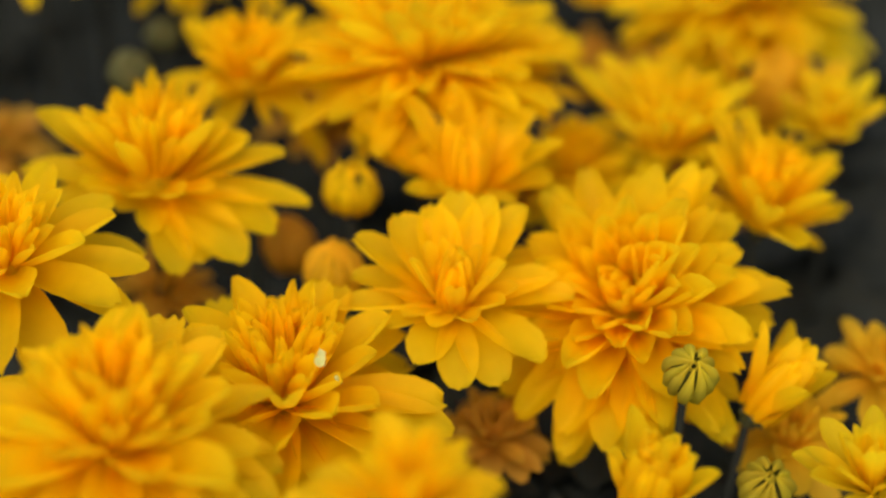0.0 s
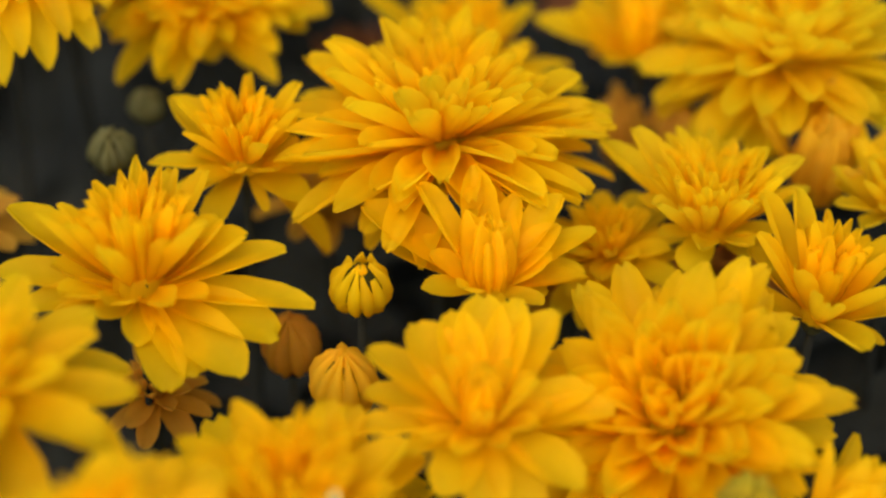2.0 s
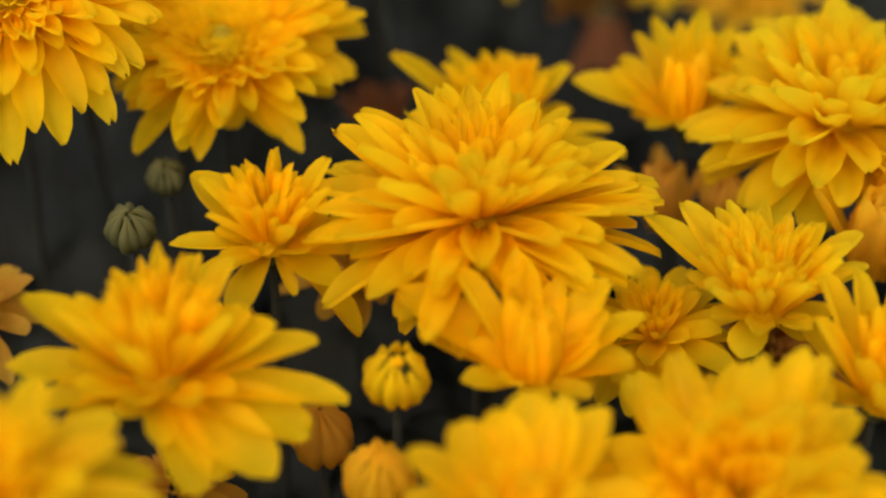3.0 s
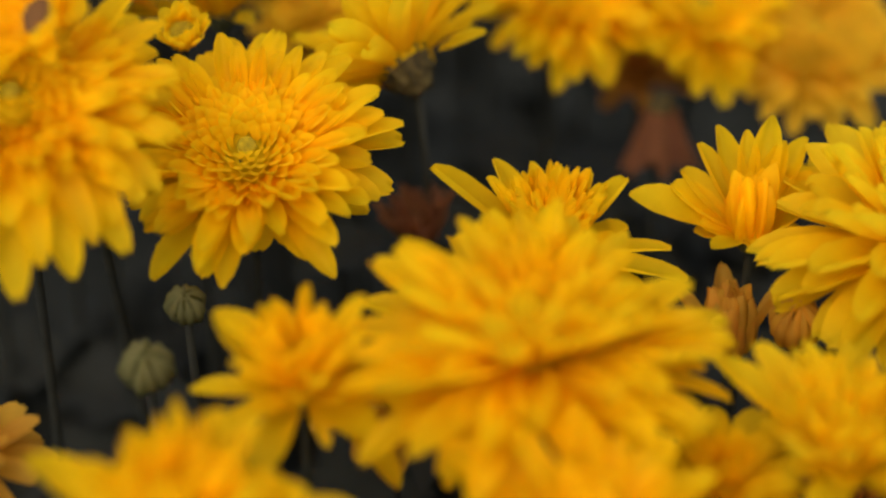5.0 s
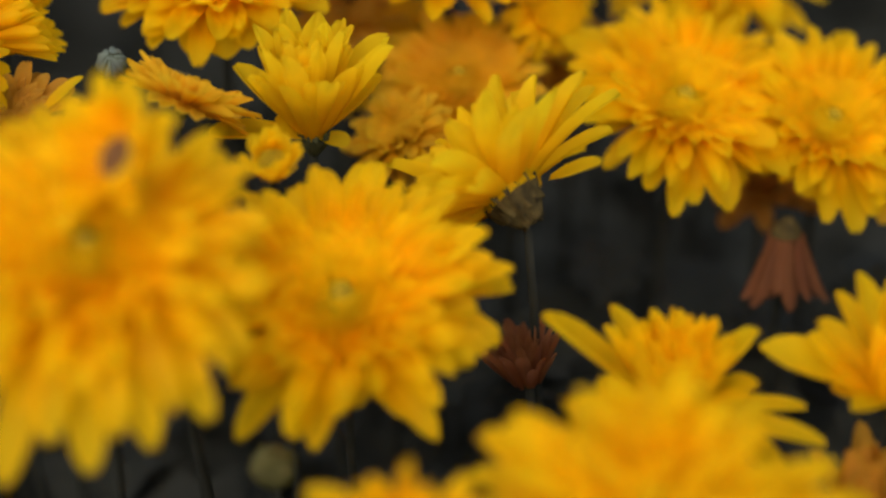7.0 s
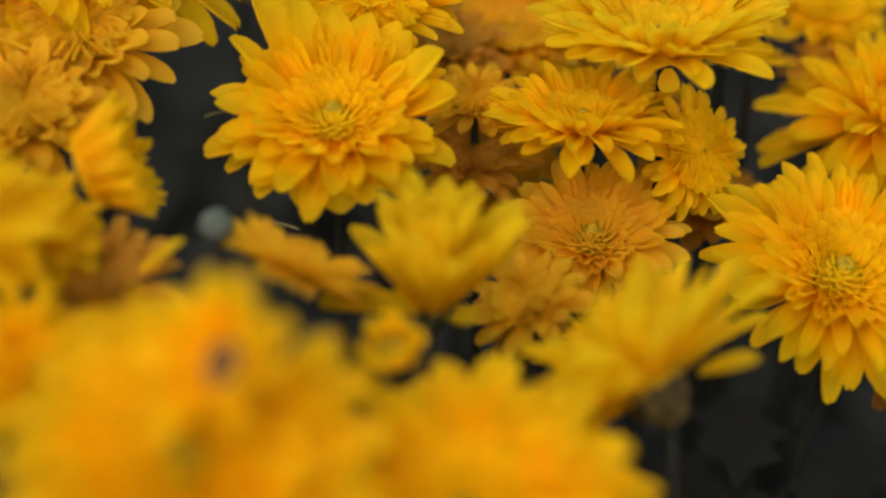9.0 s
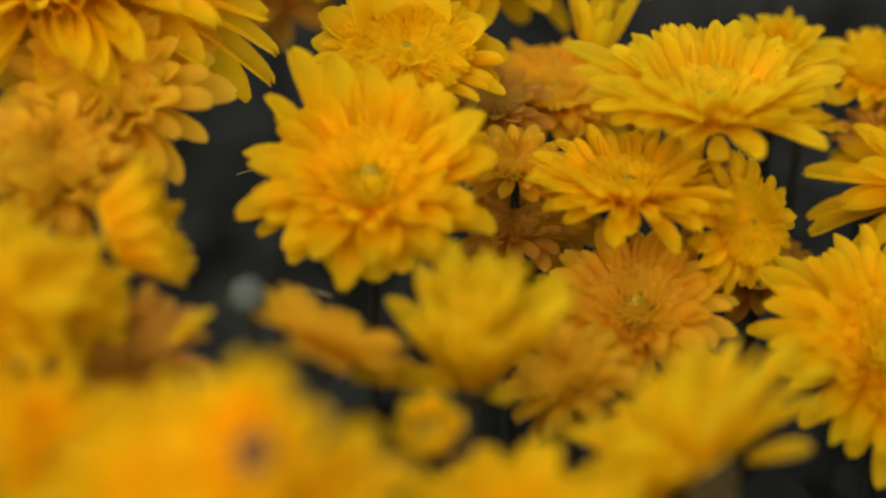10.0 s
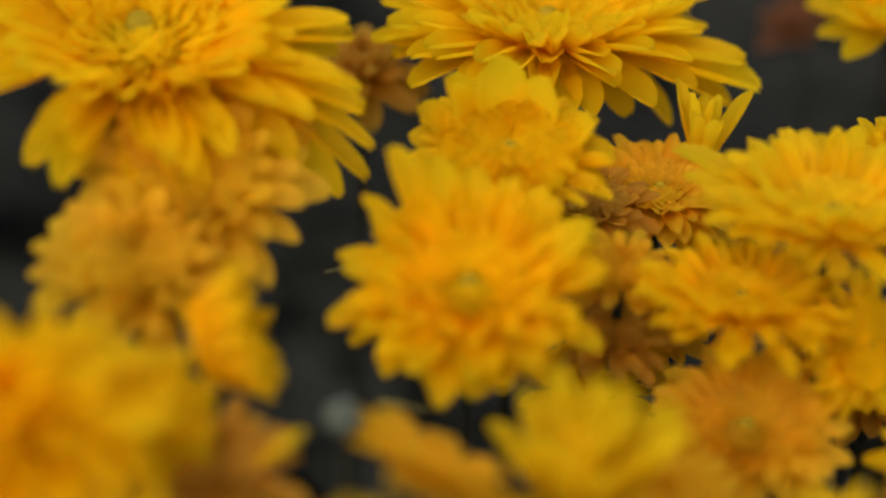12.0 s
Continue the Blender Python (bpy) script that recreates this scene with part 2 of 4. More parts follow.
def add_calyx(thing, turn, r, base, rng, count=16, spread=52, size=1.0, material=None):
    """Overlapping green bracts under the head."""
    cup = []
    faces = []
    uvs = []
    for i in range(5):
        a = i / 4
        rad = r * (0.20 + 0.44 * math.sin(a * math.pi / 2))
        for k in range(12):
            t = 2 * math.pi * k / 12
            cup.append(turn @ Vector((rad * math.cos(t), rad * math.sin(t), base + a * r * 0.8)))
            uvs.append((k / 12, a))
    for i in range(4):
        for k in range(12):
            p, q = i * 12 + k, i * 12 + (k + 1) % 12
            faces.append((p, q, q + 12, p + 12))
    faces.append(tuple(range(12))[::-1])
    cup_part = child("calyx", mesh_from("calyx", cup, faces, uvs, material or SEPAL), thing)
    for k in range(count):
        away, high, open_by = ((0.34, 0.02, spread - 4), (0.60, 0.34, spread + 14))[k % 2]
        m = turn.to_4x4() @ Matrix.Rotation(2 * math.pi * (k + rng.uniform(-0.2, 0.2)) / count, 4, "Z") @ Matrix.Translation((0, r * away, base + r * high)) @ Matrix.Rotation(radians(open_by + rng.uniform(-10, 10)), 4, "X")
        if material == OLIVE:
            m = m @ Matrix.Rotation(radians(rng.uniform(-16, 16)), 4, "Z") @ Matrix.Rotation(radians(rng.uniform(-6, 22)), 4, "X") @ Matrix.Translation((0, -r * rng.uniform(0.0, 0.15), 0))
        m = m @ Matrix.Diagonal((r * (0.28 if material == OLIVE else 0.46) * size, r * 1.35 * size * rng.uniform(0.7, 1.2), r * size, 1))
        child("sepal", OLIVE_MESH if material == OLIVE else SEPAL_MESH, cup_part, m)


v0, uv0, f0 = petal_grid(0.6, 0.5, "round", "strap", 0.3, lib_rng, 5, 2)
SEPAL_MESH = mesh_from("sepal", v0, f0, uv0, SEPAL)
OLIVE_MESH = mesh_from("sepal", v0, f0, uv0, OLIVE)

# rings of petals: count, rise in degrees, length, width, mesh, height of the foot, distance of the foot from the axis
KINDS = {
    "loose": ((8, -5, 1.00, 0.39, "droop", 0.00, 0.08), (8, 6, 0.98, 0.39, "flat", 0.02, 0.08), (8, 20, 0.84, 0.31, "lift", 0.04, 0.08),
              (9, 50, 0.68, 0.155, "lift", 0.06, 0.10), (12, 63, 0.64, 0.108, "lift", 0.07, 0.12), (13, 73, 0.61, 0.092, "flat", 0.08, 0.11), (9, 81, 0.58, 0.080, "flat", 0.09, 0.07)),
    "goblet": ((6, 22, 1.00, 0.38, "flat", 0.00, 0.08), (7, 42, 0.98, 0.30, "lift", 0.02, 0.08), (11, 60, 0.94, 0.165, "lift", 0.03, 0.10),
               (13, 69, 0.90, 0.130, "lift", 0.04, 0.11), (12, 76, 0.86, 0.112, "curved", 0.05, 0.09), (9, 83, 0.82, 0.098, "curved", 0.06, 0.05)),
    "bell": ((9, 64, 1.00, 0.30, "flat", 0.00, 0.27), (9, 72, 0.95, 0.26, "flat", 0.02, 0.22), (7, 80, 0.90, 0.20, "flat", 0.03, 0.12)),
    "button": ((11, 52, 0.85, 0.42, "lift", 0.00, 0.42), (11, 64, 0.75, 0.36, "curved", 0.02, 0.44)),
    "hollow": ((8, 16, 1.00, 0.40, "flat", 0.00, 0.10), (10, 36, 0.80, 0.38, "lift", 0.02, 0.30), (11, 56, 0.62, 0.34, "lift", 0.03, 0.38)),
    "full": ((17, -6, 1.00, 0.24, "droop", 0.00, 0.10), (18, 3, 0.98, 0.23, "flat", 0.02, 0.10), (17, 12, 0.92, 0.215, "flat", 0.04, 0.09), (14, 24, 0.82, 0.19, "lift", 0.06, 0.09),
             (13, 46, 0.68, 0.130, "lift", 0.08, 0.10), (15, 61, 0.62, 0.098, "lift", 0.09, 0.12), (16, 71, 0.59, 0.085, "flat", 0.10, 0.11), (12, 80, 0.56, 0.076, "flat", 0.11, 0.07)),
    "dome": ((15, -4, 1.00, 0.27, "droop", 0.00, 0.10), (16, 6, 0.99, 0.27, "flat", 0.02, 0.10), (16, 17, 0.95, 0.26, "flat", 0.04, 0.09), (15, 30, 0.88, 0.25, "lift", 0.06, 0.09),
             (13, 44, 0.78, 0.22, "lift", 0.08, 0.09), (10, 58, 0.62, 0.17, "lift", 0.09, 0.09), (9, 70, 0.48, 0.12, "curved", 0.10, 0.08), (7, 80, 0.42, 0.09, "curved", 0.11, 0.05)),
    "cup": ((7, 14, 1.00, 0.36, "flat", 0.00, 0.08), (7, 32, 0.88, 0.31, "lift", 0.02, 0.08), (10, 56, 0.70, 0.19, "lift", 0.03, 0.09),
            (12, 68, 0.64, 0.155, "lift", 0.04, 0.08), (11, 76, 0.62, 0.135, "curved", 0.05, 0.06), (8, 84, 0.58, 0.12, "curved", 0.06, 0.03)),
    "brush": ((8, 14, 1.00, 0.26, "flat", 0.00, 0.09), (12, 36, 0.76, 0.17, "lift", 0.02, 0.13), (17, 56, 0.68, 0.14, "lift", 0.03, 0.16),
              (18, 66, 0.64, 0.125, "flat", 0.04, 0.15), (17, 74, 0.62, 0.11, "flat", 0.05, 0.12), (13, 82, 0.60, 0.10, "flat", 0.06, 0.07)),
    "bowl": ((14, -4, 0.74, 0.23, "droop", 0.00, 0.25), (16, 5, 0.72, 0.21, "flat", 0.03, 0.26), (18, 13, 0.65, 0.18, "flat", 0.05, 0.28),
             (20, 21, 0.55, 0.15, "lift", 0.06, 0.30), (22, 29, 0.44, 0.12, "lift", 0.07, 0.32)),
    "disc": ((14, -10, 0.70, 0.225, "droop", 0.00, 0.34), (16, -2, 0.66, 0.215, "flat", 0.02, 0.36), (18, 7, 0.56, 0.19, "flat", 0.04, 0.40),
             (20, 15, 0.44, 0.145, "flat", 0.06, 0.44)),
    "small": ((10, 0, 0.76, 0.30, "flat", 0.00, 0.30), (12, 18, 0.62, 0.25, "flat", 0.03, 0.31), (14, 34, 0.45, 0.18, "lift", 0.05, 0.31)),
    "ball": ((6, 10, 1.00, 0.31, "flat", 0.00, 0.09), (6, 28, 0.92, 0.28, "lift", 0.02, 0.10), (8, 50, 0.80, 0.22, "lift", 0.03, 0.12),
             (15, 61, 0.60, 0.16, "hooked", 0.04, 0.20), (13, 68, 0.60, 0.14, "hooked", 0.05, 0.16), (10, 78, 0.58, 0.12, "curved", 0.06, 0.09)),
    "egg": ((8, -4, 1.00, 0.38, "droop", 0.00, 0.08), (8, 10, 0.96, 0.36, "flat", 0.02, 0.08), (9, 30, 0.80, 0.28, "lift", 0.04, 0.08),
            (9, 52, 0.62, 0.18, "lift", 0.05, 0.13), (12, 70, 0.60, 0.15, "hooked", 0.06, 0.19), (11, 77, 0.58, 0.135, "hooked", 0.07, 0.13), (8, 84, 0.55, 0.11, "curved", 0.08, 0.06)),
    "cupped": ((20, 54, 0.78, 0.21, "lift", 0.00, 0.36), (22, 62, 0.70, 0.17, "lift", 0.03, 0.36), (22, 70, 0.62, 0.14, "curved", 0.05, 0.33)),
    "wild": ((6, 20, 1.00, 0.34, "lift", 0.00, 0.07), (7, 46, 0.95, 0.32, "flat", 0.02, 0.08), (7, 64, 0.90, 0.28, "lift", 0.04, 0.06), (6, 78, 0.80, 0.24, "flat", 0.05, 0.03)),
}
# short florets standing all over the receptacle: count, reach, length at the rim and in the middle, rise there, width, height, dome
CENTRE = {
    "disc": (420, 0.56, 0.205, 0.10, 38, 82, 0.058, 0.075, 0.11),
    "bowl": (140, 0.38, 0.25, 0.10, 26, 78, 0.105, 0.070, 0.05),
    "small": (150, 0.34, 0.31, 0.15, 40, 84, 0.080, 0.065, 0.05),
    "cupped": (90, 0.34, 0.50, 0.38, 66, 84, 0.080, 0.07, 0.0),
    "button": (70, 0.43, 0.36, 0.20, 60, 84, 0.110, 0.07, 0.0),
}


MOUND = {"disc": (0.57, 0.15), "bowl": (0.37, 0.11), "small": (0.35, 0.11), "full": (0.22, 0.36), "dome": (0.20, 0.26), "brush": (0.22, 0.36), "hollow": (0.10, 0.05), "wild": (0.08, 0.3), "cupped": (0.40, 0.30), "ball": (0.17, 0.35), "egg": (0.15, 0.35), "button": (0.44, 0.34), "bell": (0.09, 0.2), "goblet": (0.16, 0.5), "cup": (0.16, 0.4)}


def add_mound(thing, t3, radius, size, material, rng):
    """The packed feet of the petals: a ribbed mound in the middle of the head."""
    wide, high = size[0] * radius, size[1] * radius
    verts, faces, uvs = [], [], []
    rows, cols = 6, 26
    for i in range(rows + 1):
        a = math.pi / 2 * i / rows
        for k in range(cols):
            t = 2 * math.pi * k / cols
            r = wide * math.cos(a) * (1.0 + (0.10 if k % 2 else -0.08)) * rng.uniform(0.96, 1.04)
            verts.append(tuple(t3 @ Vector((r * math.cos(t), r * math.sin(t), high * math.sin(a)))))
            uvs.append((k / cols, i / rows))
    for i in range(rows):
        for k in range(cols):
            p, q = i * cols + k, i * cols + (k + 1) % cols
            faces.append((p, q, q + cols, p + cols))
    return child("receptacle", mesh_from("receptacle", verts, faces, uvs, material), thing)


def add_eye(thing, t3, radius, spread, high, grain, material, label):
    """A low dome of tiny closed florets in the middle of the head."""
    verts, faces, uvs = [], [], []
    for k in range(70):
        a, r = k * 2.39996, radius * spread * math.sqrt(k / 70)
        c = t3 @ Vector((r * math.cos(a), r * math.sin(a), radius * high * (1 - 0.16 * k / 70)))
        b = len(verts)
        s = radius * grain
        for d in ((-s, -s, -s * 2), (s, -s, -s * 2), (s, s, -s * 2), (-s, s, -s * 2), (0, 0, s * 1.6)):
            verts.append(tuple(c + t3 @ Vector(d)))
            uvs.append((0.5, 0.5))
        faces.extend(((b, b + 1, b + 4), (b + 1, b + 2, b + 4), (b + 2, b + 3, b + 4), (b + 3, b, b + 4)))
    return child("eye", mesh_from("eye", verts, faces, uvs, material), thing, None, label)


def own_petal(thing, tint, inset, az, rise, length, width, rng):
    """One broad outer petal that points to the compass angle az at so many degrees of rise; length and width in millimetres."""
    a, e = radians(az), radians(rise)
    way = Vector((math.cos(a) * math.cos(e), math.sin(a) * math.cos(e), math.sin(e)))
    foot = Vector((math.cos(a), math.sin(a), 0)) * inset
    run = way * length * 0.001 - foot
    key = "droop" if rise < -8 else "flat" if rise < 20 else "lift"
    k = rng.randrange(4)
    v = LIBRARY[key][k][0]
    end = Vector(v[-3])
    side = run.cross(Vector((0, 0, 1))).normalized()
    basis = Matrix((side, run.normalized(), side.cross(run.normalized()))).transposed().to_4x4()
    tilt = Matrix.Rotation(-math.atan2(end.z, end.y), 4, "X")
    size = run.length / math.hypot(end.y, end.z)
    m = Matrix.Translation(foot) @ basis @ Matrix.Rotation(radians(rng.uniform(-9, 9)), 4, "Y") @ tilt
    child("petal", petal_data(key, k, tint), thing, m @ Matrix.Diagonal((width * 0.00108, size, size, 1)))


def chrysanthemum(kind, tint, x, y, z, radius, lean=0.0, az=270.0, label="", bias=0.0, seed=0, rise=0.0, thin=1.0, wide=1.0, calyx=1.0, keep=-99, tall=1.0, petals=()):
    """One flower head on its stalk. rise: degrees added to all petals' rise; bias: how much the petals on the side it leans to hang;
    keep: the least rise of the rings' petals; tall: length of the upright ones; petals: outer petals of its own (az, rise, length, width)."""
    rng = random.Random(seed * 7919 + 5)
    place = Vector((x, y, z))
    turn = axis_turn(lean, az)
    t3 = turn.to_3x3()
    thing = new("chrysanthemum_flower")
    thing.location = place
    tagged(thing, label, "flower", "yellow chrysanthemums in the bed")
    rings = KINDS[kind]
    counts = [max(3, round(r[0] * thin)) for r in rings]
    mids = [sum(counts[:i]) + c / 2 for i, c in enumerate(counts)]
    start = rng.uniform(0, 360)
    k = 0
    for ring, count in enumerate(counts):
        for _ in range(count):
            up, length, width, height, foot = (float(np.interp(k + 0.5, mids, [r[c] for r in rings])) for c in (1, 2, 3, 5, 6))
            key = rings[ring][4]
            calm = 1.0 - 0.5 * ring / len(rings)
            phi = start + k * 137.508 + rng.uniform(-9, 9) * calm
            if up < keep:
                k += 1
                continue
            e = up + rise * (1 - max(0, up) / 90) + rng.uniform(-6, 6) * calm
            e -= bias * math.cos(radians(phi + 90 - az)) * (1 - max(0, up) / 90)
            lg = radius * length * rng.uniform(0.88 - 0.08 * calm, 1.06 + 0.07 * calm) * (tall if up > 40 else 1.0)
            m = turn @ Matrix.Rotation(radians(phi), 4, "Z") @ Matrix.Translation((0, radius * foot, radius * height)) @ Matrix.Rotation(radians(e), 4, "X")
            m = m @ Matrix.Rotation(radians(rng.uniform(-11, 11) * calm), 4, "Y") @ Matrix.Rotation(radians(rng.uniform(-5, 5)), 4, "Z")
            m = m @ Matrix.Diagonal((radius * width * wide * rng.uniform(0.88, 1.14), lg, lg, 1))
            inner = INNER.get(tint, tint) if up > 52 and kind not in ("wild", "disc", "bowl", "cupped") else tint
            child("petal", petal_data(key, rng.randrange(4), inner), thing, m)
            k += 1
    if keep > 0:
        for k in range(9):
            own_petal(thing, tint, radius * 0.07, start + 40 * k + rng.uniform(-12, 12), rng.uniform(12, 34), radius * rng.uniform(480, 620), radius * rng.uniform(190, 260), rng)
    for one in petals:
        own_petal(thing, tint, radius * (0.30 if kind in CENTRE else 0.07), *one, rng)
    add_mound(thing, t3, radius, MOUND.get(kind, (0.17, 0.30)), CORE.get(INNER.get(tint, tint), CORE["ochre"]), rng)
    if kind in CENTRE:
        verts, faces, uvs = [], [], []
        total, reach, rim, mid, low, steep, width, height, dome = CENTRE[kind]
        for j in range(total):
            q = math.sqrt((j + 6.0) / (total + 6.0))
            v, uv, f = (FLAT_FLORET if kind == "bowl" else FLORET)[rng.randrange(4)]
            lg = radius * (mid + (rim - mid) * q ** 1.5) * rng.uniform(0.85, 1.12)
            m = t3.to_4x4() @ Matrix.Rotation(radians(start + j * 137.508 + rng.uniform(-3, 3)), 4, "Z") @ Matrix.Translation((0, radius * reach * q, radius * (height + dome * (1 - q * q))))
            m = m @ Matrix.Rotation(radians(steep + (low - steep) * q + rng.uniform(-4, 4)), 4, "X") @ Matrix.Diagonal((radius * width * (0.75 + 0.4 * q) * rng.uniform(0.9, 1.15), lg, lg, 1))
            a = np.array(m)
            base = len(verts)
            verts.extend((v @ a[:3, :3].T + a[:3, 3]).tolist())
            uvs.extend(uv)
            faces.extend(tuple(i + base for i in q) for q in f)
        core = child("floret_core", mesh_from("floret_core", verts, faces, uvs, CORE[tint]), thing, None, "tightly packed short curled florets")
        spread, high, grain = {"button": (0.40, 0.42, 0.034), "cupped": (0.20, 0.40, 0.022)}.get(kind, (0.055 if kind == "bowl" else 0.075, height + dome + 0.07, 0.012))
        add_eye(core, t3, radius, spread, high, grain, EYE, "small green eye of closed florets")
    if kind == "hollow":
        # added brown dome: paints the hollow's dark inside
        add_eye(thing, t3, radius, 0.24, 0.14, 0.030, HOLLOW_SHADE, "dark brown middle painted as the shade of the hollow")
    add_calyx(thing, t3, radius * 0.17 * calyx, -radius * (0.17 if calyx <= 1 else 0.125) * calyx, rng, count=30 if calyx > 1 else 16, material=OLIVE if calyx > 1 or tint == "rust" else SEPAL)
    add_stem(thing, place, t3, -radius * 0.16, 0.0011, rng)
    return thing


def stray_petal(thing, tint, foot, tip, width):
    """One more petal on a head, bent away from the others."""
    foot, tip = Vector(foot), Vector(tip)
    run = tip - foot
    m = Matrix.Translation(foot - thing.location) @ run.to_track_quat("Y", "Z").to_matrix().to_4x4()
    child("petal", petal_data("flat", 0, tint), thing, m @ Matrix.Diagonal((width, run.length, run.length, 1)))


def white_flake(x, y, z, size, turn, seed):
    """A curled white scrap, thin, with a torn edge."""
    rng = random.Random(seed)
    rim = [(math.cos(k * 0.698) * rng.uniform(0.35, 0.6), math.sin(k * 0.698) * rng.uniform(0.7, 1.0)) for k in range(9)]
    bm = bmesh.new()
    for h in (0.0, 0.08):
        ring = [bm.verts.new((u * size, v * size, (h + 0.35 * u * u + 0.12 * v * v) * size)) for u, v in rim]
        mid = bm.verts.new((0, 0, h * size))
        for k in range(9):
            bm.faces.new((ring[k], ring[(k + 1) % 9], mid))
    bm.verts.ensure_lookup_table()
    for k in range(9):
        bm.faces.new((bm.verts[k], bm.verts[(k + 1) % 9], bm.verts[10 + (k + 1) % 9], bm.verts[10 + k]))
    bmesh.ops.recalc_face_normals(bm, faces=bm.faces)
    me = bpy.data.meshes.new("white_flake")
    bm.to_mesh(me)
    bm.free()
    me.materials.append(FLAKE)
    ob = new("white_flake", me)
    ob.matrix_world = Matrix.Translation((x, y, z)) @ Euler([radians(a) for a in turn]).to_matrix().to_4x4()
    return tagged(ob, "small torn white flake lying on a golden petal", "flake")


def bud_wrap(top, bulge, wide, rows=6, cols=4):
    """One strip of a closed bud, on a ball of radius 1 that sits on the origin's height -1."""
    verts, uvs, faces = [], [], []
    for i in range(rows + 1):
        v = i / rows
        a = math.pi * (0.10 + (top - 0.10) * v)
        for j in range(cols + 1):
            u = j / cols * 2 - 1
            half = wide * (1.0 - 0.45 * max(0, v - 0.65) / 0.35)
            r = (1.0 + bulge * (1 - u * u)) * (1 - 0.10 * v) + (0.16 if v > 0.99 else 0.0)
            t = u * half
            verts.append((r * math.sin(a) * math.sin(t), r * math.sin(a) * math.cos(t), -r * math.cos(a) * 1.08))
            uvs.append((j / cols, v))
    for i in range(rows):
        for j in range(cols):
            b = i * (cols + 1) + j
            faces.append((b, b + 1, b + cols + 2, b + cols + 1))
    return verts, faces, uvs


WRAPS = {}


def wrap_mesh(tint, top):
    if (tint, top) not in WRAPS:
        v, f, uv = bud_wrap(top, 0.24, 0.36 if tint in ("ochre", "tan") else 0.305)
        WRAPS[tint, top] = mesh_from("bud_petal", v, f, uv, PETAL[tint])
    return WRAPS[tint, top]


def flower_bud(tint, x, y, z, radius, lean=0.0, az=270.0, label="", seed=0, opened=0.0, bracts=0.62):
    """A closed bud: a ball of wrapped petals in green bracts. opened: 0 shut, 1 a brush of petals stands out of it."""
    rng = random.Random(seed * 104729 + 3)
    place = Vector((x, y, z))
    turn = axis_turn(lean, az)
    t3 = turn.to_3x3()
    thing = new("chrysanthemum_bud")
    thing.location = place
    tagged(thing, label, "flower bud", "chrysanthemum buds in the bed")
    count = 11
    if opened < 0.5:
        for k in range(count):
            m = turn @ Matrix.Rotation(2 * math.pi * (k + rng.uniform(-0.15, 0.15)) / count, 4, "Z") @ Matrix.Rotation(radians(rng.uniform(-5, 5)), 4, "Y")
            s = radius * rng.uniform(0.93, 1.04)
            child("bud_petal", wrap_mesh(tint, ((0.92, 0.95, 0.98) if tint != "lemon" else (0.80, 0.86, 0.92))[rng.randrange(3)]), thing, m @ Matrix.Diagonal((s, s, s, 1)))
        add_mound(thing, t3, radius, (0.86, 0.80), PETAL["heart"], rng)
        for k in range(8):
            m = turn @ Matrix.Rotation(2 * math.pi * (k + rng.uniform(-0.3, 0.3)) / 8, 4, "Z") @ Matrix.Translation((0, radius * 0.26, radius * 0.86)) @ Matrix.Rotation(radians(rng.uniform(64, 112)), 4, "X")
            q = radius * rng.uniform(0.22, 0.45)
            child("bud_petal", petal_data("curved", rng.randrange(4), tint), thing, m @ Matrix.Diagonal((radius * 0.26, q, q, 1)))
    else:
        for ring, (n, up, lg, wd, key) in enumerate(((9, 64, 2.0, 0.78, "hooked"), (10, 72, 2.1, 0.64, "curved"), (8, 84, 2.2, 0.5, "curved"), (4, 58, 2.3, 0.6, "lift"))):
            for k in range(n):
                m = turn @ Matrix.Rotation(2 * math.pi * (k + rng.uniform(-0.25, 0.25)) / n, 4, "Z") @ Matrix.Translation((0, radius * (0.55 - 0.12 * min(ring, 2)), -radius * 0.75))
                m = m @ Matrix.Rotation(radians(up + rng.uniform(-6, 6) - 8 * opened), 4, "X")
                q = radius * lg * rng.uniform(0.85, 1.1)
                child("bud_petal", petal_data(key, rng.randrange(4), tint), thing, m @ Matrix.Diagonal((radius * wd, q, q, 1)))
    add_calyx(thing, t3, radius * 0.72, -radius * 1.12, rng, 12, 80 if opened >= 0.5 else 66, bracts / 0.45 * (0.75 if opened >= 0.5 else 1.0))
    add_stem(thing, place, t3, -radius * 1.05, 0.0011, rng)
    return thing


